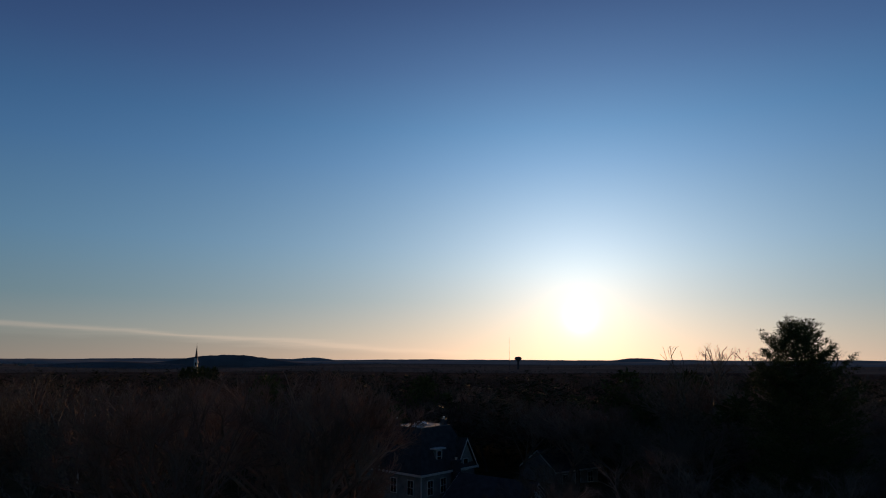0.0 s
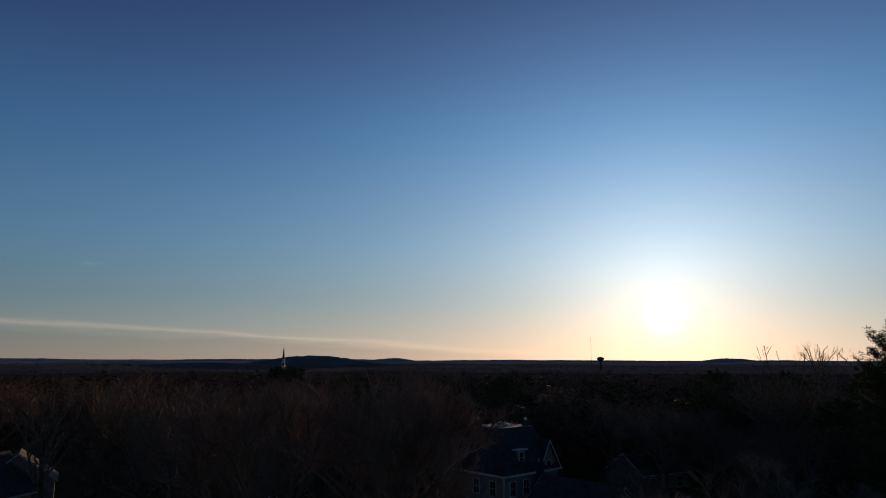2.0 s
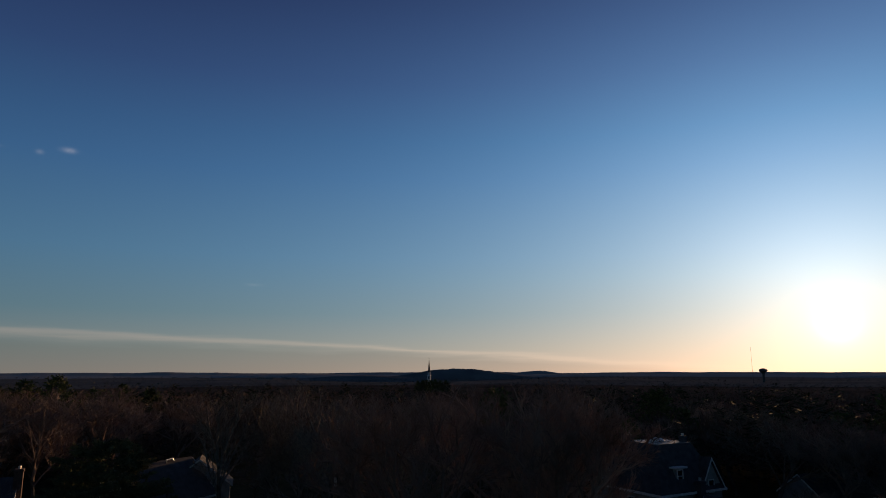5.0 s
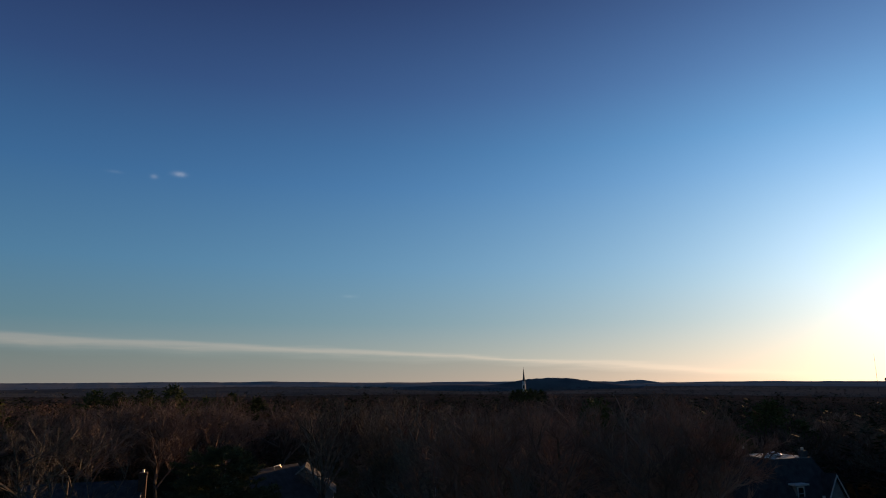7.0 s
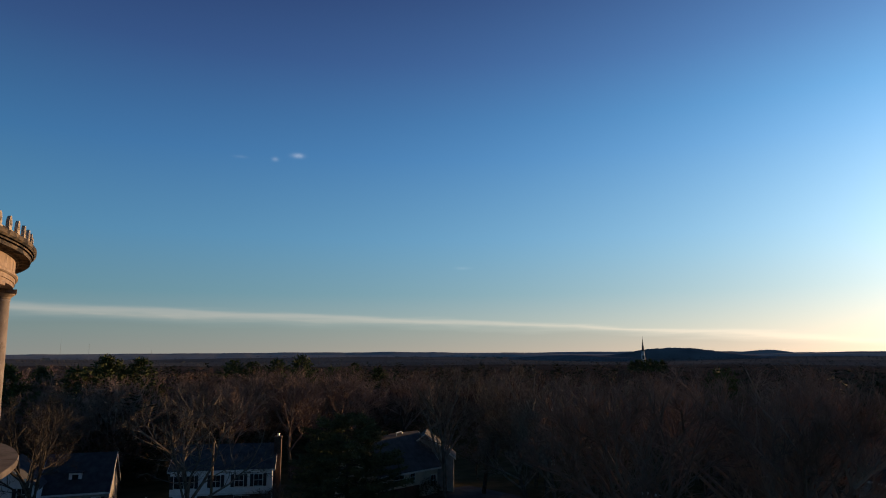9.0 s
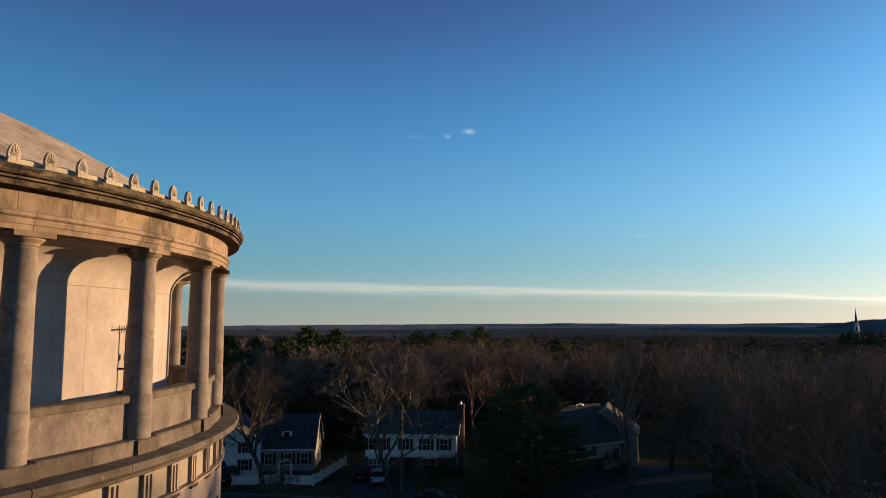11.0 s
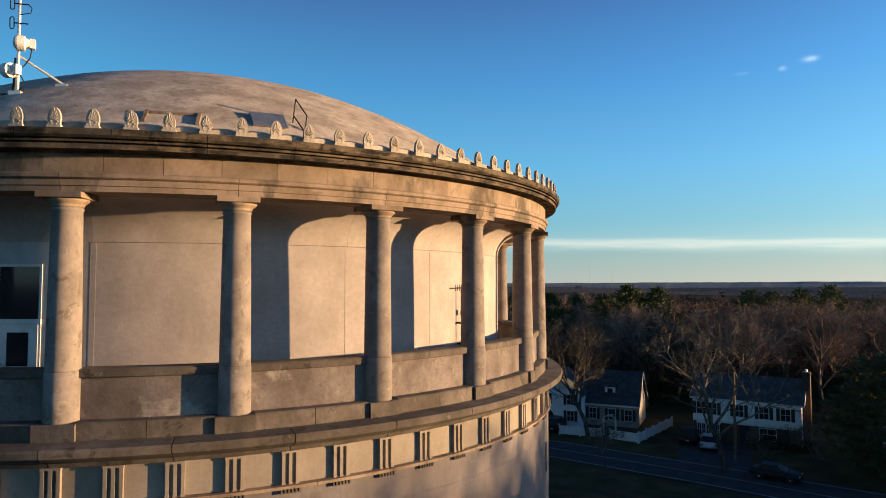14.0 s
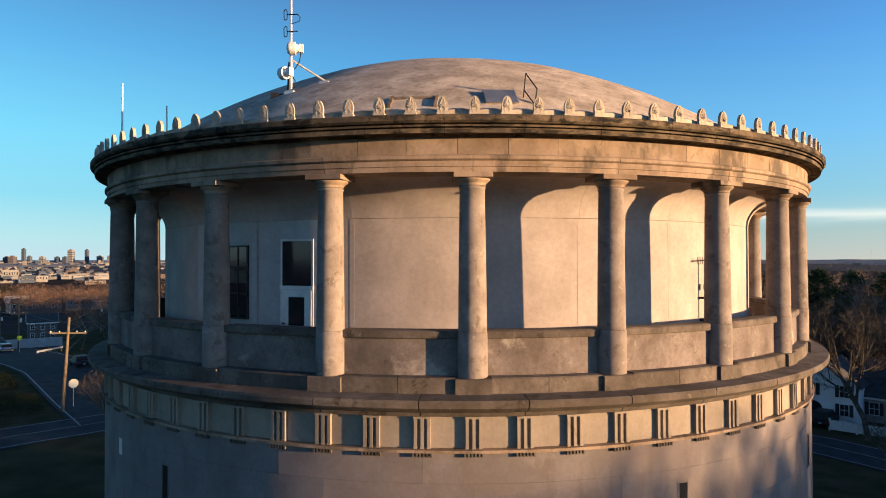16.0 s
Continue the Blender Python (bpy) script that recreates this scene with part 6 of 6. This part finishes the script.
part("post", boxes((-.03, .03, -.025, .02, -.3, 2.6)), GALV, stop)
ys = tagged(new("crossing_sign"), "small yellow-green road sign on a grey post", "sign")
ys.matrix_basis = pose(-93.5, 63.0, land(-93.5, 63.0), 0, 0, 50)
part("plate", boxes((-.36, .36, -.04, -.02, 2.1, 2.82)), SIGN_YELLOW, ys)
part("post", boxes((-.03, .03, -.02, .03, -.3, 2.9)), GALV, ys)


# ---------------------------------------------------------------- parked cars
def car(x, y, rz, paint, label, length=4.5, wide=1.78, tall=1.45, suv=False):
    c = tagged(new("car"), label, "car", "parked cars")
    c.matrix_basis = pose(x, y, land(x, y) + .08, 0, 0, rz)
    L, W = length / 2, wide / 2
    bm = bmesh.new()
    low = [(-L, .38), (-L, .78), (-L + .25, .92), (-.42 * L * 2 + .35, .96), (L * .42, .95), (L - .12, .80), (L, .62), (L, .36)]
    a = [bm.verts.new((xx, -W, zz)) for xx, zz in low]
    b = [bm.verts.new((xx, W, zz)) for xx, zz in low]
    bm.faces.new(a)
    bm.faces.new(b[::-1])
    for i in range(len(low)):
        j = (i + 1) % len(low)
        bm.faces.new((a[j], a[i], b[i], b[j]))
    bmesh.ops.bevel(bm, geom=bm.edges[:], offset=.06, segments=2, affect="EDGES")
    bmesh.ops.recalc_face_normals(bm, faces=bm.faces)
    body = part("body", bm, paint, c, smooth=True)
    top = [(-L + (.12 if suv else .55), .95), (-L + (.3 if suv else 1.0), tall), (L * .10, tall), (L * .48, .95)]
    bm = bmesh.new()
    a = [bm.verts.new((xx, -W * (.94 if zz < 1 else .78), zz)) for xx, zz in top]
    b = [bm.verts.new((xx, W * (.94 if zz < 1 else .78), zz)) for xx, zz in top]
    bm.faces.new(a)
    bm.faces.new(b[::-1])
    for i in range(4):
        j = (i + 1) % 4
        bm.faces.new((a[j], a[i], b[i], b[j]))
    bmesh.ops.recalc_face_normals(bm, faces=bm.faces)
    part("cabin_glass", bm, CAR_GLASS, c)
    x0, x1 = top[1][0], top[2][0]
    part("roof_panel", boxes((x0 - .05, x1 + .05, -W * .80, W * .80, tall - .01, tall + .04)), paint, c)
    for sx_ in (-1, 1):
        for sy_ in (-1, 1):
            w = put("wheel", None, c, pose(sx_ * L * .62, sy_ * (W - .08), .32, 90, 0, 0))
            part("tyre", lathe([(.22, -.10), (.31, -.10), (.33, -.06), (.33, .06), (.31, .10), (.22, .10)], 18), RUBBER, w)
            part("rim", lathe([(.04, -.105), (.20, -.085), (.20, .085), (.04, .105)], 12), GALV, w)
    for sy_ in (-1, 1):
        part("tail_light", boxes((-L - .01, -L + .06, sy_ * W * .8 - .14, sy_ * W * .8 + .14, .66, .82)), CAR_RED, c)
        part("headlight", boxes((L - .10, L + .01, sy_ * W * .72 - .18, sy_ * W * .72 + .18, .62, .74)), DISH_WHITE, c)
    part("number_plate", boxes((-L - .015, -L + .02, -.16, .16, .52, .63)), WHITE_PAINT, c)
    return c


car(40.9, 45.8, 58, CAR_SILVER, "silver saloon car parked on the driveway")
car(39.9, 48.6, 58, CAR_BLACK, "black car parked on the driveway by the fence", tall=1.7, suv=True)
car(41.2, 34.2, -42, CAR_BLACK, "dark car standing at the roadside", length=4.1, tall=1.35)
car(26.4, 55.8, 62, CAR_BLACK, "dark car in front of the arched garage opening", tall=1.65, suv=True)
car(78, 12, 70, CAR_SILVER, "silver car parked beyond the yard", tall=1.6, suv=True)
car(-63.4, 45.8, 148, CAR_BLACK, "dark car on the side road")
car(-104, 66.5, 148, CAR_RED, "red car far down the side road")
car(-99, 65.0, 148, CAR_SILVER, "pale car far down the side road")

# ---------------------------------------------------------------- church, far masts
CH_D = 560.0
ca = radians(64.44)
ch = tagged(new("church"), "white church with a tall dark pointed spire far over the woods", "church")
cx, cy = EYE.x + CH_D * math.sin(ca), EYE.y + CH_D * math.cos(ca)
ch.matrix_basis = pose(cx, cy, EYE_Z - 18, 0, 0, 20)
part("tower_base", boxes((-1.7, 1.7, -1.7, 1.7, -14, 11)), STEEPLE_WHITE, ch)
part("belfry", boxes((-1.4, 1.4, -1.4, 1.4, 11, 15.5)), STEEPLE_WHITE, ch)
for i in range(4):
    part("belfry_opening", boxes((-.5, .5, -1.46, -1.38, 12, 14.8)), WINDOW_DARK, ch, m=pose(0, 0, 0, 0, 0, 90 * i))
part("lantern", lathe([(1.15, 15.5), (1.15, 17.5), (1.3, 17.6), (1.3, 17.9)], 8), STEEPLE_WHITE, ch)
part("spire", lathe([(1.1, 17.9), (.10, 28.2)], 8), SLATE, ch)
bm = bmesh.new()
tube(bm, (0, 0, 28.4), (0, 0, 29.8), .09)
tube(bm, (-.45, 0, 29.3), (.45, 0, 29.3), .09)
part("weather_vane", bm, SLATE, ch)
part("nave", boxes((-5, 5, 2, 18, -14, -4)), STEEPLE_WHITE, ch)

wa = radians(91.44)
wtw = tagged(new("far_water_tank"), "dark domed water tank far off on the skyline", "water tank")
wx, wy = EYE.x + 1900 * math.sin(wa), EYE.y + 1900 * math.cos(wa)
wtw.location = (wx, wy, -10)
part("tank", lathe([(3, 0), (3, 22), (5, 24.5), (9.5, 28), (10.5, 30), (9.8, 32.5), (6.5, 34.8), (2, 35.8)], 24), SLATE, wtw)
rm = tagged(new("radio_mast"), "hair-thin radio mast far off on the skyline", "mast")
rm.location = (wx - 3, wy + 25, -10)
bm = bmesh.new()
tube(bm, (0, 0, 0), (0, 0, 90), .35, .25, 5)
part("lattice", bm, SLATE, rm)
for az, d, top in ((7.1, 2500, 70), (9.6, 2500, 66), (17.3, 2800, 82), (19.2, 2600, 60), (23.6, 2300, 36)):
    rm = tagged(new("radio_mast"), "hair-thin pale radio mast far off on the skyline", "mast")
    rm.location = (EYE.x + d * math.sin(radians(az)), EYE.y + d * math.cos(radians(az)), -10)
    bm = bmesh.new()
    tube(bm, (0, 0, 0), (0, 0, top), .4, .25, 5)
    # mast in the far hills' colour, which has the haze in it
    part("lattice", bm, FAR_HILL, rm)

# ---------------------------------------------------------------- the distant city to the north-west
rnd = random.Random(21)


def tower_block(az, d, w, dep, top, material, label, base=-20):
    """A far high-rise: shaft, window bands and a roof box."""
    t = tagged(new("high_rise"), label, "high-rise", "far city skyline")
    t.matrix_basis = pose(EYE.x + d * math.sin(radians(az)), EYE.y + d * math.cos(radians(az)), base, 0, 0, -az + 62)
    H = top - base
    part("shaft", boxes((-w / 2, w / 2, -dep / 2, dep / 2, 0, H)), material, t)
    part("roof_box", boxes((-w / 4, w / 4, -dep / 4, dep / 4, H, H + 5)), material, t)
    n = max(3, int(H / 12))
    bm = bmesh.new()
    for i in range(n):
        z0 = 6 + (H - 10) * i / n
        box(bm, -w / 2 - .15, w / 2 + .15, -dep / 2 - .15, dep / 2 + .15, z0, z0 + (H - 10) / n * .45)
    part("window_band", bm, CITY_GLASS, t)


TALL = [(-48.92, 18, 78, CITY_GLASS), (-48.56, 22, 39, CITY_GLASS), (-45.87, 30, 74, CITY_PALE), (-44.81, 19, 75, CITY_GLASS), (-49.62, 34, 38, CITY_BRICK), (-47.74, 30, 37, CITY_PALE), (-46.79, 24, 35, CITY_GLASS), (-46.27, 24, 35, CITY_GLASS), (-50.0, 26, 34, CITY_BRICK),
        (-43.9, 30, 40, CITY_PALE), (-43.2, 26, 42, CITY_PALE), (-42.2, 24, 36, CITY_PALE), (-41.0, 26, 34, CITY_GLASS), (-40.2, 24, 38, CITY_PALE)]
for az, w, top, m in TALL:
    tower_block(az, 4100 + rnd.uniform(-150, 150), w, w * .8, top, m, "slim far high-rise block of the distant city")
VP, FP, MP = [], [], []


def add_box(x, y, z0, z1, w, d, rz, mi):
    k = len(VP)
    c_, s_ = math.cos(rz), math.sin(rz)
    for zz in (z0, z1):
        for a, b in ((-w, -d), (w, -d), (w, d), (-w, d)):
            VP.append((x + a * c_ - b * s_, y + a * s_ + b * c_, zz))
    for f in ((4, 5, 6, 7), (0, 1, 5, 4), (1, 2, 6, 5), (2, 3, 7, 6), (3, 0, 4, 7)):
        FP.append(tuple(k + i for i in f))
        MP.append(mi)


for i in range(1150):
    az = rnd.uniform(-58, -36)
    if i < 700:
        # the dense town before the towers
        d = rnd.uniform(3150, 4250)
        w, dd, hh = rnd.uniform(3, 10), rnd.uniform(4, 9), rnd.uniform(6, 14) + 16 * rnd.random() ** 5
    elif i < 1040:
        d = rnd.uniform(1750, 3100)
        w, dd, hh = rnd.uniform(3, 7), rnd.uniform(3, 5), rnd.uniform(4, 7)
    else:
        # long flat sheds
        d = rnd.uniform(1350, 1800)
        w, dd, hh = rnd.uniform(6, 14), rnd.uniform(5, 9), rnd.uniform(4, 6.5)
    x, y = EYE.x + d * math.sin(radians(az)), EYE.y + d * math.cos(radians(az))
    g = land(x, y)
    turn_ = radians(40) + rnd.choice((0, math.pi / 2)) + rnd.uniform(-.15, .15)
    add_box(x, y, g - 5, g + hh, w, dd, turn_, rnd.choice((0, 1, 2, 2) if 700 <= i < 1040 else (0, 0, 0, 1, 2)))
me = data_from("far_city", VP, FP, [CITY_PALE, CITY_BRICK, CITY_GLASS])
me.polygons.foreach_set("material_index", MP)
tagged(new("far_city", me), "low sunlit roofs and walls of the distant city", "city", kind="stuff")


def flat_building(x, y, rz, w, d, h, material, label, bays):
    b = tagged(new("building"), label, "building")
    b.matrix_basis = pose(x, y, land(x, y), 0, 0, rz)
    part("wall", boxes((-w / 2, w / 2, 0, d, -4, h)), material, b)
    part("roof", boxes((-w / 2 - .2, w / 2 + .2, -.2, d + .2, h, h + .35)), SHINGLE, b)
    part("roof_unit", boxes((-w * .3, -w * .15, d * .3, d * .6, h + .35, h + 1.9)), CITY_PALE, b)
    for i in range(bays):
        window(b, pose(-w / 2 + w * (i + .5) / bays, -.03, h * .45), w / bays * .5, h * .3)


def town_block(az, d, w, dep, h, material, label, bays, rz=50):
    flat_building(EYE.x + d * math.sin(radians(az)), EYE.y + d * math.cos(radians(az)), rz, w, dep, h, material, label, bays)


for az, d in ((50.2, 2450), (50.9, 2500), (52.4, 2700), (16.4, 2600)):
    town_block(az, d, 26, 14, 7, CITY_PALE, "small pale building on the far edge of the woods", 4, rz=-az)
town_block(-49.7, 1500, 25, 16, 17, CITY_PALE, "tall pale square building standing over the far woods", 6)
town_block(-48.7, 1290, 24, 18, 11, CITY_GLASS, "wide grey flat-roofed building in the far town", 6)
town_block(-47.75, 1310, 17, 14, 11, CITY_PALE, "pale sunlit block in the far town", 4)
town_block(-46.9, 1450, 22, 12, 10, CITY_PALE, "long pale low building in the far town", 7)
town_block(-46.0, 1430, 26, 12, 9, CITY_PALE, "long pale low building in the far town", 8)
town_block(-45.1, 1480, 24, 12, 9, CITY_PALE, "long pale low building in the far town", 8)
town_block(-44.2, 1180, 30, 14, 6, CITY_BRICK, "long reddish brick range before the far town", 9)
town_block(-49.8, 1300, 26, 12, 3.5, CITY_PALE, "low pale shed among the far woods", 8)
flat_building(-230, 189, 50, 18, 12, 5.5, CITY_BRICK, "long low red brick building with a dark flat roof", 8)
flat_building(-262, 246, 50, 16, 12, 6.5, CITY_PALE, "pale flat-roofed commercial building", 6)
flat_building(-246, 240, 50, 9, 10, 5.0, CITY_GLASS, "small grey flat-roofed building beside the pale one", 3)
kiosk = gable_house("house", -282, 222, 50, 5.4, 5.4, 5.6, 8.2, CITY_PALE, "small square pale house with a dark blue roof", .4, roof=HATCH_BLUE)
for x in (-1.3, 1.3):
    window(kiosk, pose(x, -.03, 3.7), .7, 1.0)
hn = gable_house("house", -96, 90, 328, 9, 7, 3.4, 5.6, DARK_SHADED_BRICK, "dark brick house among bare trees beyond the side road", .3)
for x in (-3, 0, 3):
    window(hn, pose(x, -.03, 2.8), .9, 1.3)
# a pale house: its shade is put in by the darker wall colour
hn2 = gable_house("house", -119.5, 91.2, 50, 5.6, 6, 4.2, 5.8, CITY_BRICK, "pale house beyond the side road, shade put in as darker walls", .3)
for x in (-1.9, 0, 1.9):
    window(hn2, pose(x, -.03, 2.7), .7, 1.1)
    window(hn2, pose(x, -.03, .8), .7, 1.1)
wf = tagged(new("boundary_wall"), "long low pale wall beside the side road", "wall")
wf.matrix_basis = pose(-103, 74.5, land(-103, 74.5), 0, 0, 48)
part("wall_run", boxes((-4.5, 4.5, -.15, .15, -.5, 1.7)), GREY_PANEL, wf)
part("wall_cap", boxes((-4.6, 4.6, -.22, .22, 1.7, 1.8)), GREY_PANEL, wf)
rail = tagged(new("guard_rail"), "low pale guard rail along the bend of the side road", "guard rail")
rail.matrix_basis = pose(-84.8, 61.0, land(-84.8, 61.0), 0, 0, 100)
part("rail", boxes((-3.0, 3.0, -.05, .05, .45, .75)), GREY_PANEL, rail)
for x in (-2.8, -.95, .95, 2.8):
    part("post", boxes((x - .06, x + .06, .05, .17, -.3, .7)), POLE_WOOD, rail)
